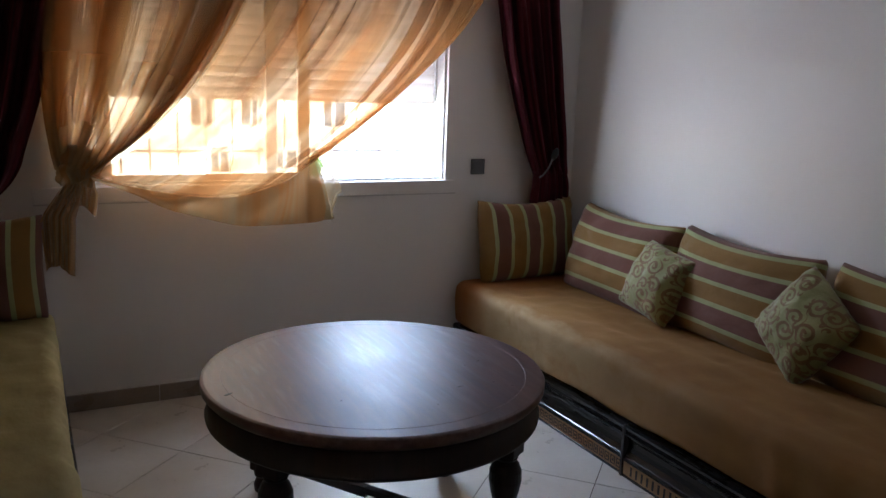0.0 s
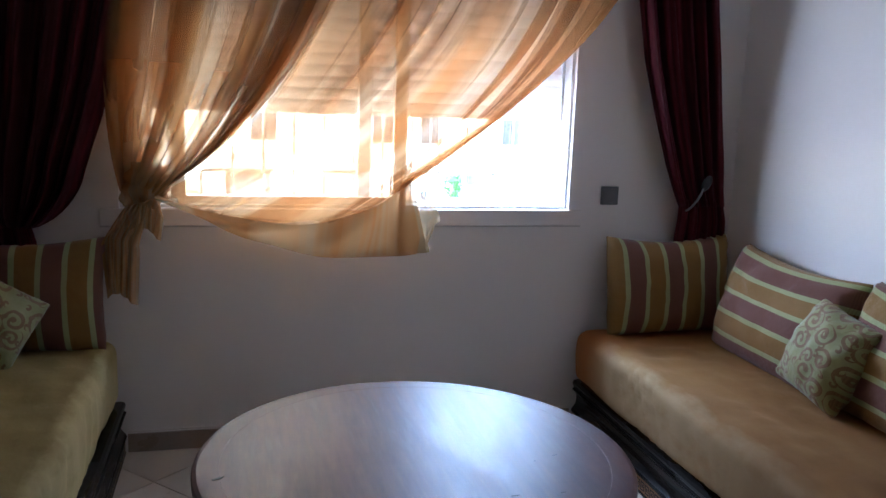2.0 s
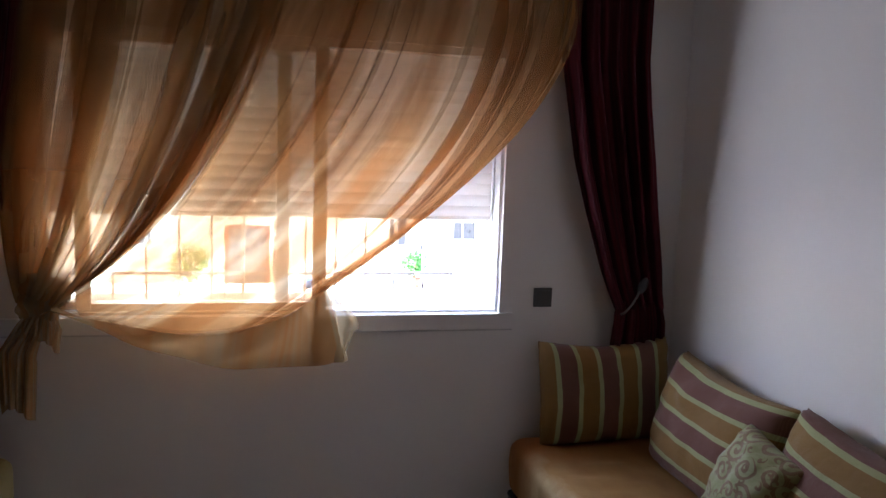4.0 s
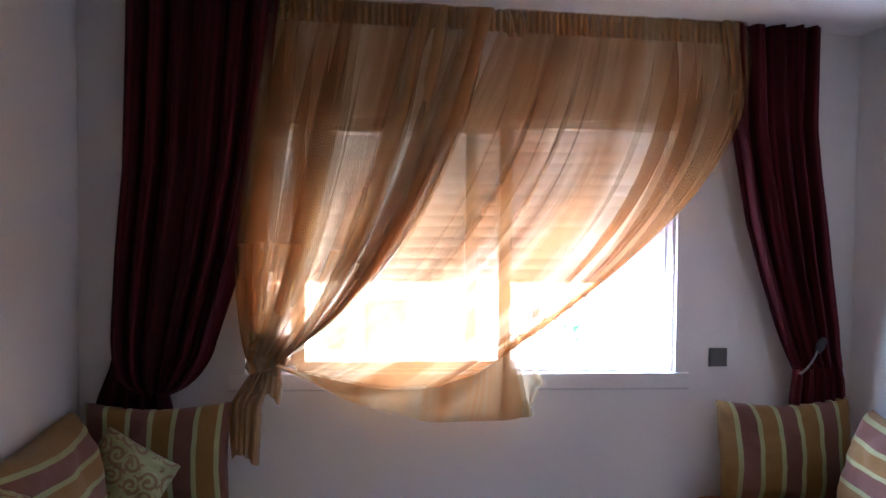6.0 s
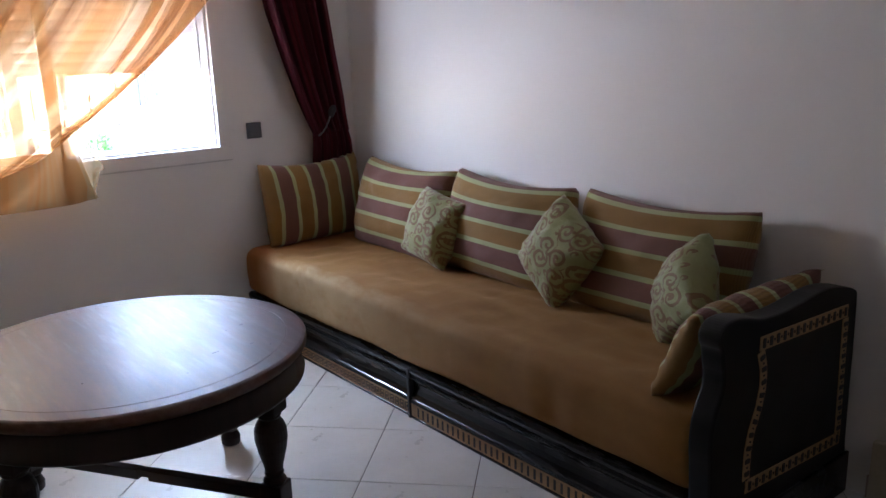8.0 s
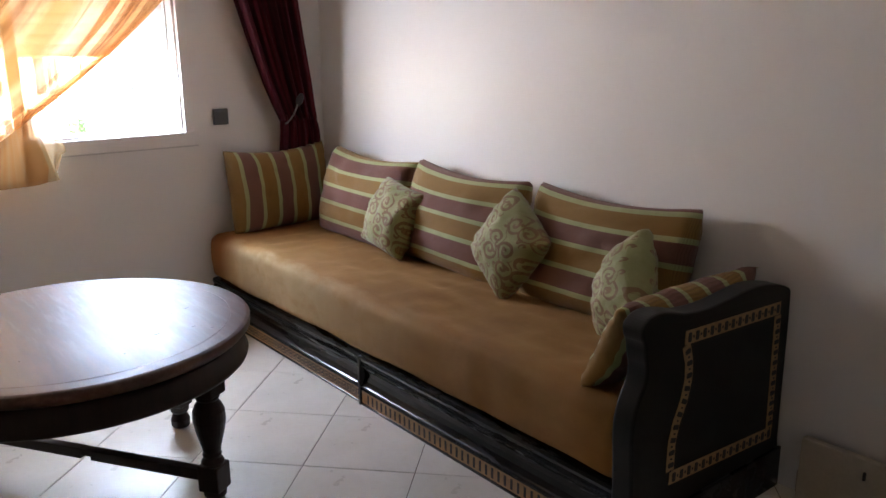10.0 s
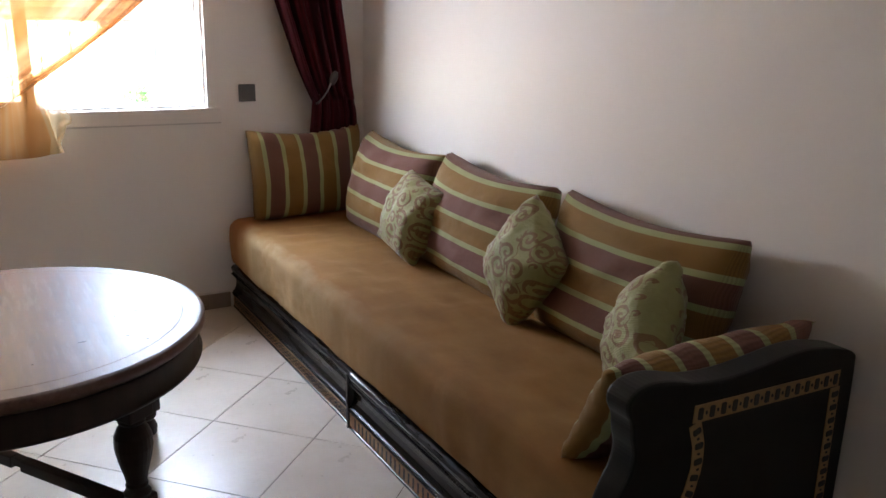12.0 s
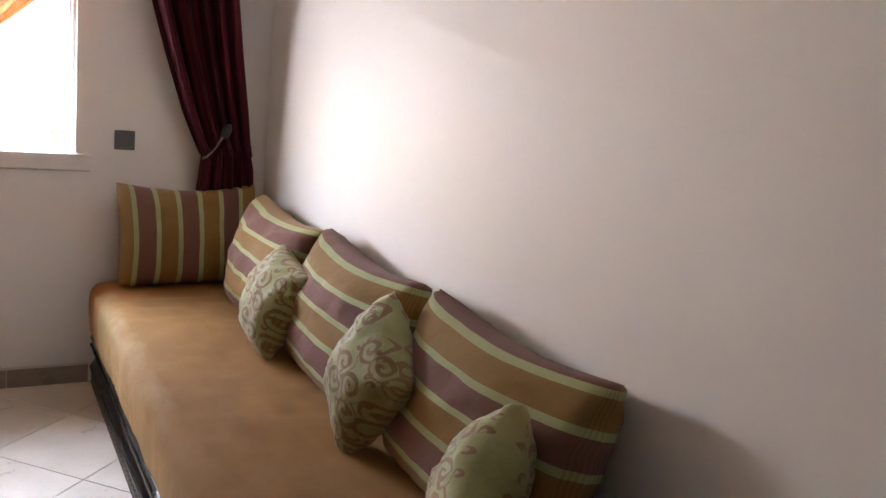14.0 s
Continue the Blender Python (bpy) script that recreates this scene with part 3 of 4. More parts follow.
voile = thing("sheer_curtain", "amber sheer curtain swept aside and knotted below the window", "curtain")
part("panel", sheet(voile_panel(0, 1, 0, 0), 900, 56, panel_map(0, 1)), VOILE, voile, smooth=True)
part("gathered_width", sheet(voile_panel(0.0, 0.20, 2.6, 0.02), 170, 50, panel_map(-1.5, -1.3)), VOILE, voile, smooth=True)
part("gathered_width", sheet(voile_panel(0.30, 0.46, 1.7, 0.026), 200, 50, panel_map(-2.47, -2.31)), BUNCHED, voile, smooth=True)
part("second_width", sheet(voile_panel(0.50, 0.86, 4.4, 0.018), 300, 50, panel_map(5.5, 5.86)), VOILE, voile, smooth=True)
part("gathered_width", sheet(voile_panel(0.16, 0.33, 5.3, 0.03), 170, 50, panel_map(-6.33, -6.16)), VOILE, voile, smooth=True)
part("edge_width", sheet(voile_panel(0.94, 1.0, 5.9, 0.034), 80, 50, panel_map(7.1, 7.2)), BUNCHED, voile, smooth=True)
part("edge_width", sheet(voile_panel(0.87, 1.0, 3.1, 0.02), 120, 50, panel_map(3.1, 3.23)), VOILE, voile, smooth=True)


def swag_sheet(u, v):
    a, b = smooth_along(SWAG, u), smooth_along(HEM, u)
    p = a.lerp(b, v)
    p.y -= 0.025 + 0.02 * math.sin(3.14 * v) + 0.014 * math.sin(6.283 * (3 * u + 0.6 * v)) * clamp(6 * (1 - u))
    p.x += 0.006 * math.sin(6.283 * (4.3 * u + 0.3) + 1.5 * v) * v * clamp(5 * u)
    return p


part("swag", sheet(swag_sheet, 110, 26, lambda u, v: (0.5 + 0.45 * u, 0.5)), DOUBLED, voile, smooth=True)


def swag_lining(u, v):
    """The width turned up behind the swag, which makes it denser."""
    p = swag_sheet(u, 0.97 * v)
    p.y += 0.022 + 0.01 * math.sin(6.283 * (2 * u + 0.2))
    p.z += 0.012 * math.sin(3.14 * u)
    return p


part("lining", sheet(swag_lining, 90, 20, lambda u, v: (4.5 + 0.4 * u, 0.5)), VOILE, voile, smooth=True)


def flap_sheet(u, v):
    """The loose corner that falls from the sash latch."""
    top = Vector((-1.575 + 0.04 * u, -0.085, 1.17))
    low = Vector((-1.60 + 0.16 * u, -0.115, 0.83 + 0.012 * u))
    p = top.lerp(low, v)
    p.y -= 0.022 * math.sin(6.283 * (1.6 * u + 0.2)) * clamp(3 * v)
    p.x += 0.018 * math.sin(6.283 * 1.6 * u) * v
    return p


part("corner_flap", sheet(flap_sheet, 40, 24, lambda u, v: (0.95 + 0.08 * u, 0.5)), DOUBLED, voile, smooth=True)


def flap_wing(u, v):
    p = Vector((-1.535, -0.09, 1.15)).lerp(Vector((-1.47, -0.12, 0.86)), v)
    out = Vector((0.095 * math.sin(3.14 * clamp(v * 1.05)) ** 1.4 * (1 if v < 0.55 else 0.75), 0.0, -0.03))
    q = p + out * u
    q.y += 0.02 * math.sin(6 * u + 4 * v) - 0.01
    return q


part("corner_flap", sheet(flap_wing, 24, 24, lambda u, v: (1.0 + 0.05 * u, 0.5)), DOUBLED, voile, smooth=True)


def header(u, v):
    tx = -2.58 + 1.96 * u
    k = math.sin(6.283 * 74 * u + 2 * math.sin(20 * u))
    cord = 0.003 * math.cos(6.283 * 2.5 * v)
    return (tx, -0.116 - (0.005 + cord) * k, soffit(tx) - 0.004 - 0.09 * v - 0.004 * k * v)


part("heading_tape", sheet(header, 600, 10, lambda u, v: (6 * u, v)), BUNCHED, voile, "gathered heading at the rail", smooth=True)
part("heading_tape", sheet(lambda u, v: Vector(header(u, v)) + Vector((0, 0.012, 0.002)), 600, 10, lambda u, v: (6 * u + 7, v)), BUNCHED, voile, "gathered heading at the rail", smooth=True)


def bunch(x, wide):
    """Cloth pulled up in a pinch at the rail."""
    def fn(u, v):
        a = 6.283 * u
        r = wide * (0.55 + 0.45 * math.sin(3.14 * v) + 0.25 * math.sin(5 * a + 6 * v))
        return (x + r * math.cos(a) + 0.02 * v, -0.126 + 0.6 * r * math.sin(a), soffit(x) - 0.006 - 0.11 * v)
    return fn


part("pinched_pleat", sheet(bunch(-1.59, 0.016), 30, 12), BUNCHED, voile, smooth=True)
part("pinched_pleat", sheet(bunch(-1.545, 0.020), 30, 12), BUNCHED, voile, smooth=True)


def knot_band(swell, turn, rise):
    def fn(u, v):
        a = 6.283 * u
        r = swell + 0.020 * math.sin(3.14 * v) + 0.009 * math.sin(4 * a + 8 * v + turn) + 0.004 * math.sin(11 * a - 5 * v)
        return (KNOT.x + 0.005 + r * math.cos(a), KNOT.y - 0.005 + 0.6 * r * math.sin(a), KNOT.z - 0.05 + rise + 0.105 * v + 0.025 * math.cos(a + turn))
    return fn


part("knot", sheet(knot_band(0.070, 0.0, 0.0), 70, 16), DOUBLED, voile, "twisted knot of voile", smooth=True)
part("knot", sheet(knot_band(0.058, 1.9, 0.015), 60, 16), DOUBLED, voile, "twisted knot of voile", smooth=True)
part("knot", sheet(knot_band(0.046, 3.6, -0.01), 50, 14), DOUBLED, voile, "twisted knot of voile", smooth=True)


def tail_sheet(x0, x1, z1, turn):
    def fn(u, v):
        s = along([(0, 0.35), (0.18, 0.7), (0.5, 1.0), (1, 0.8)], v)[0]
        mid = KNOT.x + (0.5 * (x0 + x1) - KNOT.x) * clamp(2.2 * v)
        xx = mid + (u - 0.5) * (x1 - x0) * s
        return (xx, KNOT.y - 0.01 - 0.022 * math.sin(6.283 * (2.2 * u + turn) + 2 * v), KNOT.z - 0.02 + (z1 + 0.03 * math.sin(4 * u + turn) - KNOT.z) * v)
    return fn


part("tail", sheet(tail_sheet(-2.71, -2.575, 0.68, 0.2), 40, 30), DOUBLED, voile, smooth=True)
part("tail", sheet(tail_sheet(-2.70, -2.60, 0.70, 0.6), 40, 30), DOUBLED, voile, smooth=True)
part("tail", sheet(tail_sheet(-2.62, -2.485, 0.93, 0.0), 40, 20), DOUBLED, voile, smooth=True)
part("tail", sheet(tail_sheet(-2.60, -2.50, 0.95, 0.5), 40, 20), DOUBLED, voile, smooth=True)
rail = thing("curtain_rail", "slim white curtain rail under the ceiling", "curtain rail")
part("track", boxed(-3.2, -0.135, 2.555, -0.2, -0.075, 2.575), ALU, rail)


# --- sofas ---
def plush_block(x0, x1, y0, y1, z0, z1, seed, belly=0.012, crease=()):
    """A foam mattress in a loose plush cover: rounded, sagging and creased."""
    nx, ny, nz = 26, 90, 10
    bm = bmesh.new()
    cx, cy, cz = (x0 + x1) / 2, (y0 + y1) / 2, (z0 + z1) / 2
    hx, hy, hz = (x1 - x0) / 2, (y1 - y0) / 2, (z1 - z0) / 2
    r = 0.045
    cache = {}

    def vert(a, b, c):
        key = (round(a, 5), round(b, 5), round(c, 5))
        if key not in cache:
            p = Vector((a * hx, b * hy, c * hz))
            core = Vector((clamp(p.x, -hx + r, hx - r), clamp(p.y, -hy + r, hy - r), clamp(p.z, -hz + r, hz - r)))
            d = p - core
            if d.length > r:
                p = core + d.normalized() * r
            w = p + Vector((cx, cy, cz))
            n1 = noise.noise(Vector((w.x * 5, w.y * 2.5, w.z * 6 + seed)))
            n2 = noise.noise(Vector((w.x * 14 + seed, w.y * 9, w.z * 3)))
            out = (p - Vector((0, 0, 0)))
            n3 = noise.noise(Vector((w.x * 3 + 7, w.y * 1.3, seed + w.z * 2)))
            w.z += (0.010 * n3 + 0.010 * n1 + 0.008 * n2) * (1 if c > 0 else 0.6) + (0.010 * (1 - a * a) * (1 - b ** 8) if c > 0 else 0)
            w.x += math.copysign(1, a) * (belly * (1 - c * c) + 0.010 * n1 + 0.008 * n2) * (1 if abs(a) > 0.9 else 0)
            if c < -0.5 and abs(a) > 0.9:
                w.z += 0.022 * max(0.0, noise.noise(Vector((seed, w.y * 3.1, 0))) + 0.25) * (-c - 0.5) * 2
            for yy, deep in crease:
                w.x += -math.copysign(1, a) * deep * math.exp(-((w.y - yy - 0.06 * c) / 0.012) ** 2) * (1 if abs(a) > 0.9 else 0)
            cache[key] = bm.verts.new(w)
        return cache[key]

    def span(n, ends):
        """Steps with extra rows close to the rounded ends."""
        e = ends
        inner = [-1 + e + (2 - 2 * e) * i / n for i in range(n + 1)]
        return [-1, -1 + e * 0.3, -1 + e * 0.65] + inner + [1 - e * 0.65, 1 - e * 0.3, 1]

    sx, sy, sz = span(nx, r / hx), span(ny, r / hy), span(nz, r / hz)
    for fix, s1, s2 in ((0, sy, sz), (1, sx, sz), (2, sx, sy)):
        for side in (-1, 1):
            for i in range(len(s1) - 1):
                for j in range(len(s2) - 1):
                    quad = []
                    for p, q in ((s1[i], s2[j]), (s1[i + 1], s2[j]), (s1[i + 1], s2[j + 1]), (s1[i], s2[j + 1])):
                        quad.append(vert(*((side, p, q) if fix == 0 else (p, side, q) if fix == 1 else (p, q, side))))
                    bm.faces.new(quad)
    bmesh.ops.recalc_face_normals(bm, faces=bm.faces[:])
    return bm


def plinth_unit(parent, face, back, y0, y1, squares):
    """One carved base unit; its front stands at x = face and looks away from back."""
    s = 1 if face > back else -1
    prof = [(0.0, 0.0), (0.036, 0.0), (0.036, 0.008), (0.032, 0.010), (0.032, 0.063), (0.037, 0.066), (0.037, 0.084), (0.031, 0.088), (0.020, 0.105),
            (0.016, 0.125), (0.018, 0.148), (0.026, 0.163), (0.033, 0.168), (0.036, 0.176), (0.033, 0.186), (0.036, 0.192), (0.040, 0.205), (0.036, 0.216), (0.026, 0.221), (0.0, 0.221)]
    bm = bmesh.new()
    rows = [[bm.verts.new((face - s * 0.037 + s * a, y, z)) for a, z in prof] for y in (y0 + 0.004, y1 - 0.004)]
    for k in range(len(prof)):
        bm.faces.new((rows[0][k], rows[0][(k + 1) % len(prof)], rows[1][(k + 1) % len(prof)], rows[1][k]))
    bm.faces.new(rows[0]), bm.faces.new(rows[1])
    bmesh.ops.recalc_face_normals(bm, faces=bm.faces[:])
    front = part("plinth_front", bm, LACQUER, parent, "moulded black lacquered front")
    part("plinth_body", boxed(min(back, face - s * 0.037), y0, 0.004, max(back, face - s * 0.037), y1, 0.21), LACQUER, parent)
    for zz, rr in ((0.0755, 0.0062), (0.1765, 0.0062)):
        bm = bmesh.new()
        y = y0 + 0.012
        while y < y1 - 0.008:
            bmesh.ops.create_icosphere(bm, subdivisions=1, radius=rr, matrix=Matrix.Translation((face - s * 0.0005, y, zz)))
            y += 0.0138
        tagged(part("beading", bm, LACQUER, front, smooth=True), kind="stuff")
    part("inlay_strip", boxed(face - s * 0.0055, y0 + 0.004, 0.0105, face - s * 0.0035, y1 - 0.004, 0.0625), INLAY, front, "pale carved inlay strip")
    bm = bmesh.new()
    fx = face - s * 0.0035
    if squares:
        for a, b, c, d in ((-0.014, 0.019, 0.014, 0.023), (-0.014, 0.050, 0.014, 0.054), (-0.014, 0.023, -0.010, 0.050), (0.010, 0.023, 0.014, 0.050), (-0.004, 0.031, 0.004, 0.042)):
            box(bm, fx, a, b, fx + s * 0.0012, c, d)
    else:
        box(bm, fx, -0.005, 0.0175, fx + s * 0.0012, 0.005, 0.0555)
    first = part("carved_square" if squares else "carved_slot", bm, SLOT, front)
    y = y0 + 0.03
    first.location = (0, y, 0)
    while y + 0.036 < y1 - 0.02:
        y += 0.036 if squares else 0.031
        again = new(first.name.split(".")[0], first.data)
        again.parent = front
        again.location = (0, y, 0)


sofa = thing("sofa", "long low sofa base in black carved wood beside the wall", "sofa")
plinth_unit(sofa, -0.731, -0.03, -1.457, -0.012, True)
plinth_unit(sofa, -0.737, -0.03, -2.78, -1.457, False)

part("joint_strip", boxed(-0.7425, -1.4635, 0.0, -0.70, -1.4505, 0.212, bevel=0.002), SLOT, sofa, "dark joint between the base units")

ARM = [(-0.012, 0.0), (-0.012, 0.15), (-0.02, 0.155), (-0.02, 0.66), (-0.035, 0.685), (-0.10, 0.705), (-0.19, 0.722), (-0.27, 0.722), (-0.36, 0.712), (-0.46, 0.705), (-0.56, 0.712),
       (-0.62, 0.73), (-0.68, 0.742), (-0.73, 0.738), (-0.76, 0.715), (-0.757, 0.685), (-0.742, 0.662), (-0.74, 0.63), (-0.728, 0.59), (-0.735, 0.55), (-0.76, 0.51),
       (-0.778, 0.46), (-0.782, 0.40), (-0.775, 0.33), (-0.77, 0.20), (-0.785, 0.17), (-0.785, 0.0)]
for _ in range(2):
    # cut the corners of the outline, to round it
    ARM = [(p[0] + (q[0] - p[0]) * f, p[1] + (q[1] - p[1]) * f) for p, q in zip(ARM, ARM[1:] + ARM[:1]) for f in (0.25, 0.75)]
arm = part("armrest", prism(ARM, -2.85, -2.782, bevel=0.007), ARM_WOOD, sofa, "black lacquered scrolled armrest")
part("back_block", boxed(-0.02, -2.835, 0.43, -0.004, -2.79, 0.515, bevel=0.003), LACQUER, arm)
part("base_moulding", boxed(-0.79, -2.862, 0.0, -0.012, -2.851, 0.14, bevel=0.004), LACQUER, arm)


def inlay_band(pts, width, parent):
    """A pale band with dark slots along a line of (x, z) on the outer face of the armrest."""
    bm = bmesh.new()
    P = [Vector((x, 0, z)) for x, z in pts]
    length = [0.0]
    for a, b in zip(P, P[1:]):
        length.append(length[-1] + (b - a).length)

    def at(d):
        for i in range(len(P) - 1):
            if d <= length[i + 1] or i == len(P) - 2:
                t = (P[i + 1] - P[i]).normalized()
                return P[i] + t * (d - length[i]), t
    n = max(2, round(length[-1] / 0.036))
    edge = []
    for i in range(n * 2 + 1):
        p, t = at(length[-1] * i / (2 * n))
        side = Vector((-t.z, 0, t.x)) * width / 2
        edge.append((bm.verts.new(p + side + Vector((0, -2.8525, 0))), bm.verts.new(p - side + Vector((0, -2.8525, 0)))))
    for a, b in zip(edge, edge[1:]):
        bm.faces.new((a[0], b[0], b[1], a[1]))
    bmesh.ops.recalc_face_normals(bm, faces=bm.faces[:])
    bmesh.ops.solidify(bm, geom=bm.faces[:], thickness=0.0022)
    part("inlay_band", bm, INLAY, parent, "pale inlaid border")
    for i in range(n):
        p, t = at(length[-1] * (i + 0.5) / n)
        side = Vector((-t.z, 0, t.x))
        for off, wide, tall in ((0, 0.0072, 0.34), (0.5, 0.0025, 0.10)):
            q = p + t * off * length[-1] / n
            dk = bmesh.new()
            ring = [dk.verts.new(q + side * width * tall * a + t * wide * b + Vector((0, -2.8548, 0))) for a, b in ((-0.8, -1), (0.8, -1), (1, -0.6), (1, 0.6), (0.8, 1), (-0.8, 1), (-1, 0.6), (-1, -0.6))]
            bmesh.ops.recalc_face_normals(dk, faces=[dk.faces.new(ring)])
            made = bmesh.ops.extrude_face_region(dk, geom=dk.faces[:])["geom"]
            bmesh.ops.translate(dk, verts=[v for v in made if isinstance(v, bmesh.types.BMVert)], vec=(0, 0.0018, 0))
            part("carved_slot", dk, SLOT, parent)


inlay_band([(-0.572, 0.645), (-0.085, 0.628)], 0.040, arm)
inlay_band([(-0.095, 0.605), (-0.085, 0.225)], 0.034, arm)
inlay_band([(-0.605, 0.235), (-0.07, 0.205)], 0.040, arm)
inlay_band([(-0.565, 0.622), (-0.548, 0.57), (-0.545, 0.52), (-0.56, 0.46), (-0.59, 0.40), (-0.605, 0.34), (-0.605, 0.258)], 0.034, arm)

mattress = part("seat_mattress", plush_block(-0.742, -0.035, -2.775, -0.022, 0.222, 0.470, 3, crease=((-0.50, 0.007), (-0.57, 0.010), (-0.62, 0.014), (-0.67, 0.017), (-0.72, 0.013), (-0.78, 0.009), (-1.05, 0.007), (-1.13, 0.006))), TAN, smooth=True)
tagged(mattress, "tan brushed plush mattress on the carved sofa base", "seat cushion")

sofa_two = thing("sofa", "low sofa base in black wood against the far wall", "sofa")
plinth_unit(sofa_two, -2.66, LEFT + 0.01, -1.457, -0.012, True)
plinth_unit(sofa_two, -2.66, LEFT + 0.01, -2.62, -1.457, False)
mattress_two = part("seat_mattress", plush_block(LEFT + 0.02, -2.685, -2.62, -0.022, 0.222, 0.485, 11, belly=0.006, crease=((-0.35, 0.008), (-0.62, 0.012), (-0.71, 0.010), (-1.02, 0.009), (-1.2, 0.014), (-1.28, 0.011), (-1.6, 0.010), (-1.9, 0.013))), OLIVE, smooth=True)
tagged(mattress_two, "olive-gold plush mattress with a creased cover", "seat cushion")


# --- cushions ---
def cushion_mesh(w, h, t, across, shift, seed, pinch=0.05, power=0.43, sag=0.15):
    """A stuffed cushion standing in the x-z plane, its middle at the origin. across: 0 for bands lying flat, 1 for upright ones."""
    n = 26
    bm = bmesh.new()
    lay = bm.loops.layers.uv.new("uv")

    def at(i, j, s):
        u, v = -math.cos(math.pi * i / n), -math.cos(math.pi * j / n)
        u, v = 0.5 * u + 0.5 * (2 * i / n - 1), 0.5 * v + 0.5 * (2 * j / n - 1)
        xx = u * w / 2 * (1 - pinch * (1 - v * v))
        zz = v * h / 2 * (1 - (sag if v > 0 else 0.05) * (1 - u * u))
        round_off = 1 - 0.035 * (u * u * v * v) ** 3
        xx, zz = xx * round_off, zz * round_off
        full = max(0.0, (1 - u * u) * (1 - v * v)) ** power
        dent = 1 + 0.14 * noise.noise(Vector((u * 2.2 + seed, v * 2.2, s * 3.0))) + 0.07 * noise.noise(Vector((u * 6 + seed, v * 6, s * 3.0)))
        yy = s * t / 2 * full * dent + 0.008 * noise.noise(Vector((u * 3 + seed, v * 3, 5)))
        yy += 0.0035 * s * (1 - full) * (math.sin(24 * u + 5 * seed) * clamp((abs(v) - 0.55) / 0.3) + math.sin(19 * v + 3 * seed) * clamp((abs(u) - 0.55) / 0.3))
        return Vector((xx, yy, zz)), (u, v)

    rim = {}
    for s in (-1, 1):
        g = {}
        for i in range(n + 1):
            for j in range(n + 1):
                p, uv = at(i, j, s)
                border = i in (0, n) or j in (0, n)
                if border and (i, j) in rim:
                    g[i, j] = rim[i, j]
                else:
                    g[i, j] = bm.verts.new(p)
                    if border:
                        rim[i, j] = g[i, j]
        for i in range(n):
            for j in range(n):
                ids = ((i, j), (i + 1, j), (i + 1, j + 1), (i, j + 1))
                f = bm.faces.new([g[k] for k in ids])
                for loop, k in zip(f.loops, ids):
                    _, (u, v) = at(*k, s)
                    a, b = u * w / 2 + (shift if across else 0), v * h / 2 + (0 if across else shift)
                    loop[lay].uv = (a + 2.0, b + 2.0) if across else (b + 2.0, a + 2.0)
    bmesh.ops.recalc_face_normals(bm, faces=bm.faces[:])
    return bm


def cushion(name, label, size, place, cloth, across=0, shift=0.0, seed=1, group="cushions", pinch=0.06, power=0.35, sag=0.17):
    ob = part(name, cushion_mesh(*size, across, shift, seed, pinch, power, sag), cloth, smooth=True)
    ob.matrix_world = place
    return tagged(ob, label, "cushion" if "pillow" not in name else "pillow", group)


def leaning(x, y, z, lean, spin, tilt=0.0):
    """A cushion pose: middle, lean back in degrees, turn about the upright, tilt in its own plane."""
    return pose(x, y, z) @ pose(0, 0, 0, 0, 0, spin) @ pose(0, 0, 0, lean, 0, 0) @ pose(0, 0, 0, 0, tilt, 0)


# upright bands, on the window wall
cushion("cushion", "striped ochre and mauve cushion leaning on the window wall", (0.605, 0.45, 0.21), leaning(-0.36, -0.125, 0.688, -8, 0, -1), STRIPES, 1, 0.165, 2)
# three along the long wall
cushion("cushion", "striped ochre and mauve cushion leaning in the corner", (0.74, 0.47, 0.27), leaning(-0.155, -0.665, 0.675, -15, -90, 1.2), STRIPES, 0, -0.012, 4)
cushion("cushion", "striped rust and mauve cushion leaning on the wall", (0.74, 0.47, 0.27), leaning(-0.150, -1.40, 0.675, -15, -90, 1.5), STRIPES, 0, 0.087, 7)
cushion("cushion", "striped ochre and mauve cushion leaning beside the armrest", (0.75, 0.47, 0.27), leaning(-0.145, -2.195, 0.672, -15, -90, 0.0), STRIPES, 0, 0.082, 9)
cushion("cushion", "striped cushion slumped against the black armrest", (0.68, 0.31, 0.18), leaning(-0.395, -2.685, 0.602, -27, 180, 1), STRIPES, 1, 0.075, 12, power=0.48)
# damask pillows
cushion("pillow", "pale green damask pillow with brown scrolls", (0.315, 0.325, 0.195), leaning(-0.285, -1.075, 0.655, -22, -88, 10), SCROLLS, 0, 0.1, 21, "damask pillows", 0.05, 0.45, 0.06)
cushion("pillow", "pale green damask pillow standing on its corner", (0.325, 0.335, 0.195), leaning(-0.285, -1.85, 0.672, -17, -94, 33), SCROLLS, 0, 0.3, 23, "damask pillows", 0.05, 0.45, 0.06)
cushion("pillow", "pale green damask pillow beside the armrest", (0.31, 0.31, 0.195), leaning(-0.31, -2.43, 0.640, -18, -132, 47), SCROLLS, 0, 0.5, 26, "damask pillows", 0.05, 0.45, 0.06)
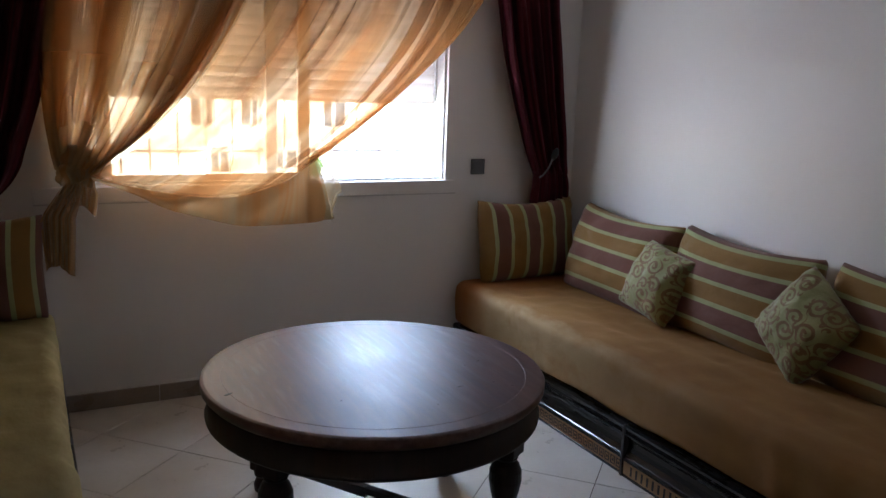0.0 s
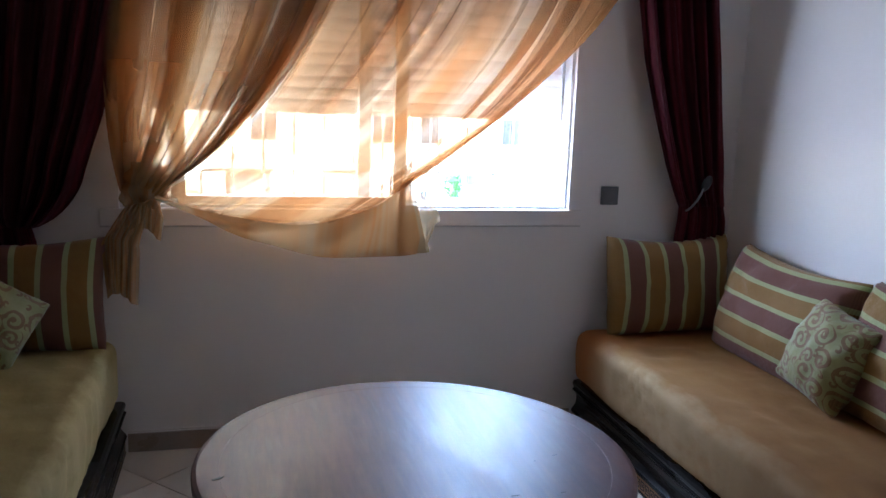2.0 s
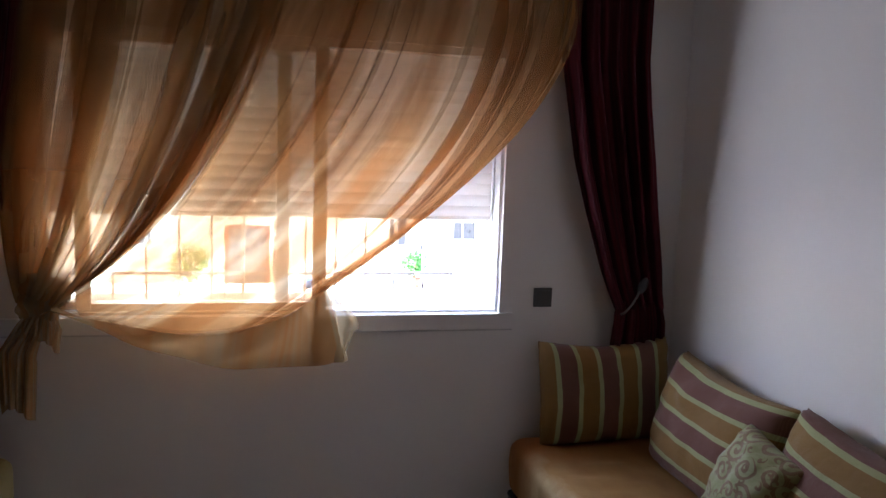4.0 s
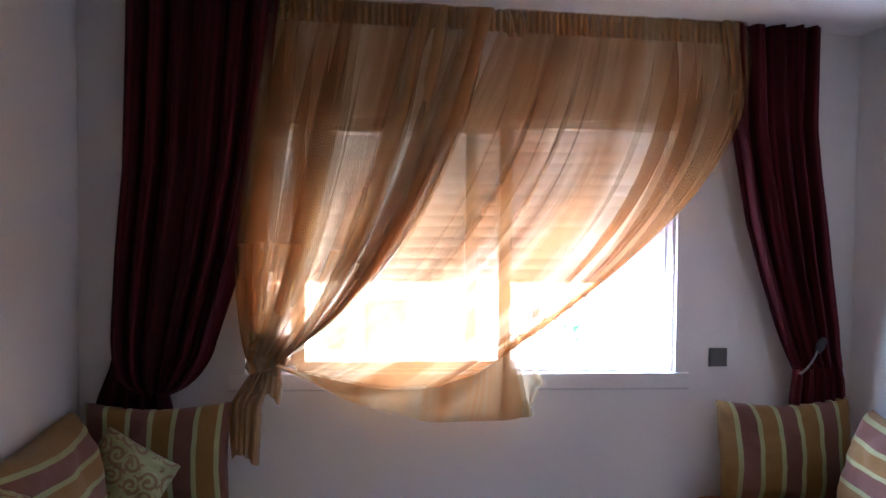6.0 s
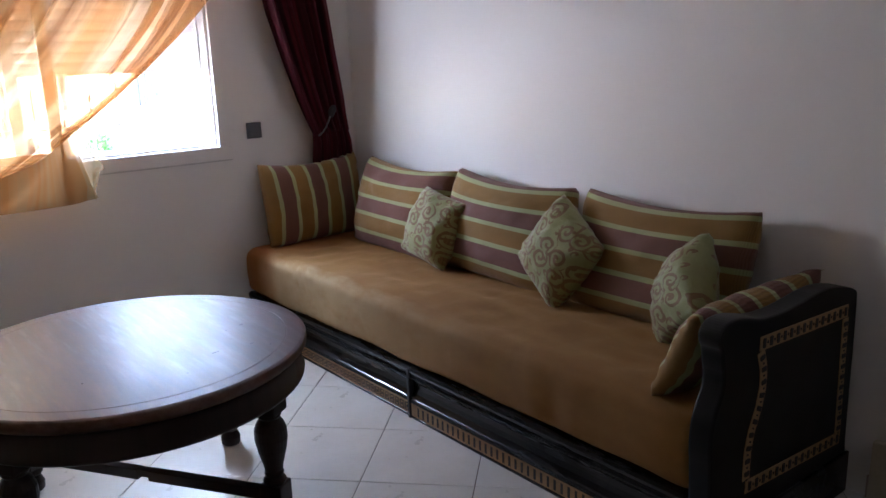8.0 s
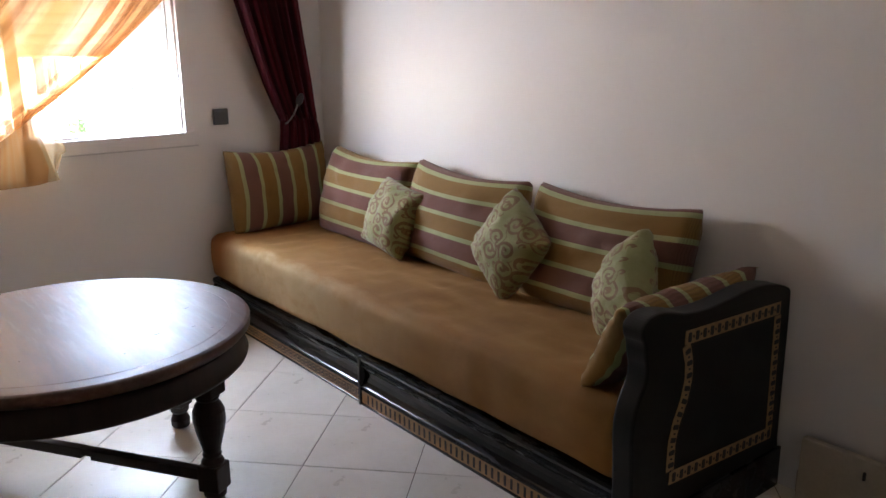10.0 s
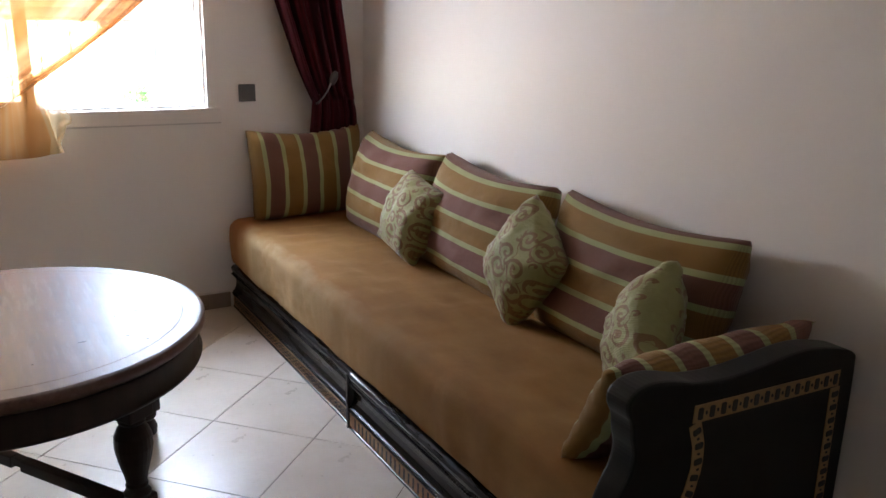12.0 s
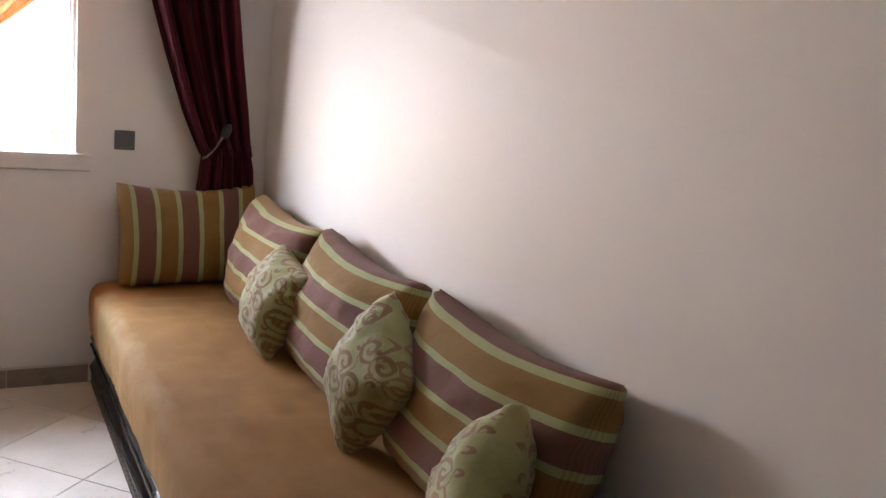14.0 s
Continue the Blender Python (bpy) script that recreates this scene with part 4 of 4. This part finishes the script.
# on the olive sofa
cushion("cushion", "striped cushion with upright bands in the far corner", (0.60, 0.44, 0.15), leaning(-2.99, -0.13, 0.695, -8, 0, 0), STRIPES, 1, 0.03, 31)
cushion("cushion", "striped rust and mauve cushion leaning on the far wall", (0.74, 0.47, 0.27), leaning(-3.20, -0.68, 0.70, -15, 90, 0), STRIPES, 0, 0.02, 34)
cushion("pillow", "pale green damask pillow on the olive sofa", (0.32, 0.31, 0.18), leaning(-3.06, -0.34, 0.655, -20, 24, 36), SCROLLS, 0, 0.7, 36, "damask pillows", 0.05, 0.45, 0.06)
cushion("pillow", "pale green damask pillow further along the olive sofa", (0.345, 0.335, 0.195), leaning(-3.08, -1.08, 0.675, -20, 75, 35), SCROLLS, 0, 0.9, 38, "damask pillows", 0.05, 0.45, 0.06)


# --- table ---
TC = Vector((-1.78, -1.43, 0))
table = thing("round_table", "low round dark mahogany table with a worn top and turned legs", "table", at=TC)
R = 0.548
rim_prof = [(R - 0.0626, 0.5714), (R - 0.0615, 0.5721), (R - 0.012, 0.572), (R - 0.003, 0.5695), (R, 0.565), (R - 0.001, 0.545), (R - 0.010, 0.535), (R - 0.016, 0.53), (R - 0.10, 0.53)]
bm = bmesh.new()
n = 96
rings = [[bm.verts.new((r * math.cos(6.28318 * i / n), r * math.sin(6.28318 * i / n), z)) for i in range(n)] for r, z in rim_prof]
for a, b in zip(rings, rings[1:]):
    for i in range(n):
        bm.faces.new((a[i], b[i], b[(i + 1) % n], a[(i + 1) % n]))
bmesh.ops.recalc_face_normals(bm, faces=bm.faces[:])
top = part("tabletop", lathe([(R - 0.07, 0.535), (R - 0.0628, 0.5715), (R - 0.0636, 0.5722)], 96), TABLE_TOP, table, "worn dark red-brown top")
part("rim", bm, TABLE_TOP, top, "moulded rim round the top", smooth="sides")
part("skirt", lathe([(R - 0.05, 0.44), (R - 0.02, 0.44), (R - 0.014, 0.446), (R - 0.012, 0.455), (R - 0.02, 0.462), (R - 0.022, 0.53), (R - 0.05, 0.53)], 96), TABLE_WOOD, table, smooth="sides")
part("chip", lathe([(0.010, 0.0), (0.008, 0.0012), (0.002, 0.0014)], 5), SLOT, top, "chipped spot in the veneer").matrix_local = pose(-0.485, -0.057, 0.5718, 0, 0, 30) @ Matrix.Diagonal((1.9, 0.7, 1, 1))
for gx, gy, long, spin in ((0.347, -0.064, 2.4, 20), (0.285, -0.087, 1.0, 60), (0.292, -0.258, 2.0, 10), (0.333, -0.306, 1.2, -20), (0.176, -0.254, 3.0, 5), (-0.2, -0.226, 0.7, 0), (0.049, -0.356, 0.7, 40)):
    part("gouge", lathe([(0.0045, 0.0), (0.0035, 0.0008), (0.001, 0.001)], 6), TABLE_WOOD, top, "small dark gouge").matrix_local = pose(gx, gy, 0.5720, 0, 0, spin) @ Matrix.Diagonal((long, 0.6, 1, 1))
leg_prof = [(0.030, 0.0), (0.034, 0.006), (0.036, 0.03), (0.030, 0.045), (0.024, 0.055), (0.034, 0.066), (0.036, 0.078), (0.034, 0.086)]
leg_up = [(0.034, 0.172), (0.036, 0.182), (0.027, 0.196), (0.030, 0.206), (0.027, 0.214), (0.031, 0.235), (0.043, 0.28), (0.050, 0.318), (0.049, 0.35), (0.040, 0.372), (0.030, 0.384), (0.036, 0.393), (0.036, 0.402)]
LEGS = ((0.425, 0.275), (0.275, -0.425), (-0.425, -0.275), (-0.275, 0.425))
turn = math.degrees(math.atan2(0.275, 0.425))
for lx, ly in LEGS:
    bm = lathe(leg_prof, 24)
    lathe(leg_up, 24, bm)
    box(bm, -0.036, -0.036, 0.086, 0.036, 0.036, 0.172, bevel=0.005)
    box(bm, -0.040, -0.040, 0.402, 0.040, 0.040, 0.50, bevel=0.005)
    leg = part("leg", bm, TABLE_WOOD, table, "turned dark wooden leg", smooth=False)
    leg.matrix_local = pose(lx * 0.95, ly * 0.95, 0, 0, 0, turn)
a, b = Vector(LEGS[3]) * 0.95, Vector(LEGS[1]) * 0.95
ln = (a - b).length / 2 - 0.034
bm = bmesh.new()
box(bm, -ln, -0.016, 0.112, -0.02, 0.016, 0.148, bevel=0.003)
box(bm, -0.02, -0.014, 0.125, 0.02, 0.014, 0.147)
box(bm, 0.02, -0.016, 0.112, ln, 0.016, 0.148, bevel=0.003)
part("stretcher", bm, TABLE_WOOD, table, "plain bar with an empty lap joint").matrix_local = pose(0, 0, 0, 0, 0, math.degrees(math.atan2((b - a).y, (b - a).x)))

# pale board propped against the wall beyond the armrest
board = thing("board", "pale beige wooden board propped against the wall", "board", at=(0, -3.0, 0))
part("panel", boxed(-0.062, -0.26, 0.0, -0.03, 0.055, 0.215, bevel=0.005), BEIGE, board).matrix_local = pose(0, 0, 0, 0, 3, 0)
part("catch", boxed(-0.072, -0.15, 0.155, -0.064, -0.142, 0.18, bevel=0.001), SLOT, board, "small dark catch").matrix_local = pose(0, 0, 0, 0, 3, 0)

# --- outside ---
GZ = -2.6
GROUND = plain("pale_street_concrete", (0.55, 0.525, 0.49), 0.95, size=1.5, vary=0.2, bump=0.3)
PAVING = plain("pale_paving", (0.55, 0.52, 0.47), 0.9, size=2, vary=0.15, bump=0.2)
FACADE = wall_paint("cream_facade", (0.74, 0.69, 0.61))
BAND = plain("pale_ochre_facade_band", (0.66, 0.58, 0.48), 0.85, size=3)
DARK = plain("dark_window_glass", (0.08, 0.08, 0.085), 0.3)
REDPAINT = plain("red_brown_paint", (0.33, 0.10, 0.07), 0.6)
GREYDOOR = plain("grey_metal_door", (0.20, 0.19, 0.20), 0.5)
LEAF = leafy("bush_leaves", (0.04, 0.16, 0.02), (0.10, 0.30, 0.05))
CLAY = plain("clay_pot", (0.35, 0.15, 0.08), 0.8)
WHITEWASH = plain("whitewashed_masonry", (0.76, 0.74, 0.71), 0.9, size=3, vary=0.08, bump=0.3)
BLUE = plain("blue_plastic", (0.06, 0.16, 0.40), 0.4)
tagged(part("ground", boxed(-220, 0.3, GZ - 0.4, 220, 400, GZ), GROUND), "pale sunlit street concrete below the window", "street", kind="structure")
tagged(part("pavement", boxed(-40, 17.6, GZ, 40, 20.5, GZ + 0.14, bevel=0.02), PAVING), "raised pale pavement along the opposite houses", "pavement", kind="structure")

FY = 20.5
OPEN = [(-2.56, -1.30, GZ + 0.14, -0.75, "door"), (2.15, 2.75, -1.35, -0.45, "window"), (3.10, 3.38, -1.85, -1.25, "window"), (4.0, 4.9, -1.15, -0.55, "window"), (1.60, 2.30, 0.10, 1.30, "window"),
        (3.05, 3.75, 0.10, 1.30, "window"), (-5.4, -4.5, -1.4, -0.3, "window"), (-1.9, -1.1, 0.10, 1.30, "window"), (5.6, 6.4, 0.10, 1.30, "window"), (-5.4, -4.5, 0.1, 1.3, "window")]
house = thing("house", "cream rendered house across the street in sunlight", "house", at=(0, FY, GZ))


def pierced_wall(x0, x1, z0, z1, holes, deep):
    """A wall cut into cells, leaving the openings free."""
    xs = sorted({x0, x1, *[v for h in holes for v in h[:2]]})
    zs = sorted({z0, z1, *[v for h in holes for v in h[2:4]]})
    bm = bmesh.new()
    for a, b in zip(xs, xs[1:]):
        for c, d in zip(zs, zs[1:]):
            if not any(h[0] <= a and b <= h[1] and h[2] <= c and d <= h[3] for h in holes):
                box(bm, a, 0, c, b, deep, d)
    bmesh.ops.remove_doubles(bm, verts=bm.verts[:], dist=0.0005)
    return bm


holes = [(a, b, c - GZ, d - GZ) for a, b, c, d, _ in OPEN]
part("wall", pierced_wall(-14, 14, 0.1, 6.6, holes, 0.35), FACADE, house)
part("roof", boxed(-14.2, -0.25, 6.6, 14.2, 8, 6.85), FACADE, house)
part("string_course", boxed(-14, -0.05, 2.35, 14, -0.004, 2.52), BAND, house, "ochre band between the storeys")
for a, b, c, d, kind in OPEN:
    c, d = c - GZ, d - GZ
    if kind == "door":
        door = part("door", boxed(a + 0.08, 0.14, c, b - 0.08, 0.2, d - 0.08), GREYDOOR, house, "grey metal door")
        bm = boxed(a, 0.02, c, a + 0.08, 0.25, d)
        box(bm, b - 0.08, 0.02, c, b, 0.25, d), box(bm, a + 0.08, 0.02, d - 0.08, b - 0.08, 0.25, d)
        part("door_frame", bm, REDPAINT, door, "red-brown frame")
        continue
    win = part("window", boxed(a + 0.05, 0.2, c + 0.05, b - 0.05, 0.22, d - 0.05), DARK, house)
    bm = boxed(a, 0.16, c, a + 0.05, 0.24, d)
    box(bm, b - 0.05, 0.16, c, b, 0.24, d), box(bm, a + 0.05, 0.16, c, b - 0.05, 0.24, c + 0.05), box(bm, a + 0.05, 0.16, d - 0.05, b - 0.05, 0.24, d)
    box(bm, (a + b) / 2 - 0.02, 0.17, c + 0.05, (a + b) / 2 + 0.02, 0.235, d - 0.05)
    part("frame", bm, ALU, win)
    part("sill", boxed(a - 0.06, -0.06, c - 0.07, b + 0.06, 0.1, c - 0.004), PAVING, win)
    bm = bmesh.new()
    for k in range(1, 6):
        tube([(a + (b - a) * k / 6, 0.05, c), (a + (b - a) * k / 6, 0.05, d)], 0.01, 5, bm)
    part("grille", bm, SWITCH, win)
part("wall_back", boxed(-14, 7.6, 0.1, 14, 8, 6.6), FACADE, house)


def bush(at, radius, count, seed, size=1.0, label="small leafy green bush in a clay pot by the house"):
    rnd = random.Random(seed)
    plant = thing("potted_bush", label, "plant", at=at)
    plant.scale = (size, size, size)
    part("pot", lathe([(0.13, 0.0), (0.17, 0.22), (0.19, 0.24), (0.18, 0.26), (0.15, 0.26)], 20), CLAY, plant)
    bm = bmesh.new()
    for k in range(5):
        e = Vector((rnd.uniform(-0.6, 0.6), rnd.uniform(-0.6, 0.6), 1.2)) * radius
        tube([(0, 0, 0.22), Vector((0, 0, 0.3)) + e * 0.5, Vector((0, 0, 0.3)) + e], 0.012, 5, bm)
    part("stems", bm, CLAY, plant)
    bm = bmesh.new()
    for k in range(count):
        d = Vector((rnd.gauss(0, 1), rnd.gauss(0, 1), rnd.gauss(0, 1))).normalized() * radius * rnd.uniform(0.45, 1.05)
        p = Vector((0, 0, 0.3 + radius * 0.95)) + d * (1 + 0.3 * noise.noise(d * 5))
        m = Matrix.Translation(p) @ Euler((rnd.uniform(0, 6), rnd.uniform(0, 6), rnd.uniform(0, 6))).to_matrix().to_4x4()
        q = [bm.verts.new(m @ Vector(c)) for c in ((0, -0.05, 0), (0.028, 0, 0.008), (0, 0.06, 0), (-0.028, 0, 0.008))]
        bm.faces.new(q)
    tagged(part("leaves", bm, LEAF, plant), kind="stuff")
    return plant


# low whitewashed wall added to hold plant and bowl, in place of a terrace
garden_wall = thing("garden_wall", "low whitewashed wall added under the plant, in place of a terrace", "wall", at=(0, 2.75, GZ))
part("masonry", boxed(-7, -0.16, 0.0, 7, 0.16, 3.17), WHITEWASH, garden_wall)
for k in range(14):
    part("coping_stone", boxed(-7 + k + 0.004, -0.19, 3.17, -6 + k - 0.004, 0.19, 3.22, bevel=0.006, seg=1), WHITEWASH, garden_wall)
bush((-0.62, 2.75, 0.62), 0.36, 520, 5, 0.28, "small leafy green plant in a clay pot on the added wall")
bush((-3.4, 19.2, GZ + 0.14), 0.55, 700, 9)
basin = thing("bowl", "small blue plastic bowl on the added whitewashed wall", "bowl", at=(-1.40, 2.75, 0.62))
basin.scale = (0.27, 0.27, 0.27)
part("body", lathe([(0.20, 0.0), (0.30, 0.22), (0.32, 0.225), (0.315, 0.235), (0.29, 0.235), (0.19, 0.02)], 24), BLUE, basin, smooth=True)

# --- floor tiles, laid diagonally ---
SIDE, SPIN = 0.3982, -1.816 + 45
ORIGIN = Vector((-1.966, -0.312))
ex = Vector((math.cos(radians(SPIN)), math.sin(radians(SPIN))))
ey = Vector((-ex.y, ex.x))


def tile_mesh():
    bm = boxed(-SIDE / 2 + 0.0017, -SIDE / 2 + 0.0017, -0.009, SIDE / 2 - 0.0017, SIDE / 2 - 0.0017, 0.0, bevel=0.0009, seg=1)
    return bm


whole = part("tile", tile_mesh(), GLAZE).data
bpy.data.objects.remove(bpy.data.objects["tile"])
IN = (LEFT + 0.002, BACK + 0.002, -0.002, -0.002)
for i in range(-16, 16):
    for j in range(-16, 16):
        c = ORIGIN + ex * SIDE * (i + 0.5) + ey * SIDE * (j + 0.5)
        corner = [c + ex * SIDE / 2 * a + ey * SIDE / 2 * b for a in (-1, 1) for b in (-1, 1)]
        inside = [IN[0] < p.x < IN[2] and IN[1] < p.y < IN[3] for p in corner]
        if not any(inside) and not (IN[0] < c.x < IN[2] and IN[1] < c.y < IN[3]):
            continue
        m = pose(c.x, c.y, 0, 0, 0, SPIN)
        if all(inside):
            ob = new("tile", whole)
        else:
            bm = tile_mesh()
            inv = m.inverted()
            for axis, v, s in ((0, IN[0], 1), (0, IN[2], -1), (1, IN[1], 1), (1, IN[3], -1)):
                co = Vector((0, 0, 0))
                co[axis] = v
                no = Vector((0, 0, 0))
                no[axis] = -s
                cut = bmesh.ops.bisect_plane(bm, geom=bm.verts[:] + bm.edges[:] + bm.faces[:], plane_co=inv @ co, plane_no=inv.to_3x3() @ no, clear_outer=True)
                edges = [e for e in cut["geom_cut"] if isinstance(e, bmesh.types.BMEdge)]
                if edges:
                    bmesh.ops.contextual_create(bm, geom=edges)
            if not bm.faces:
                bm.free()
                continue
            ob = part("tile", bm, GLAZE)
        ob.parent = floor
        ob.matrix_local = m
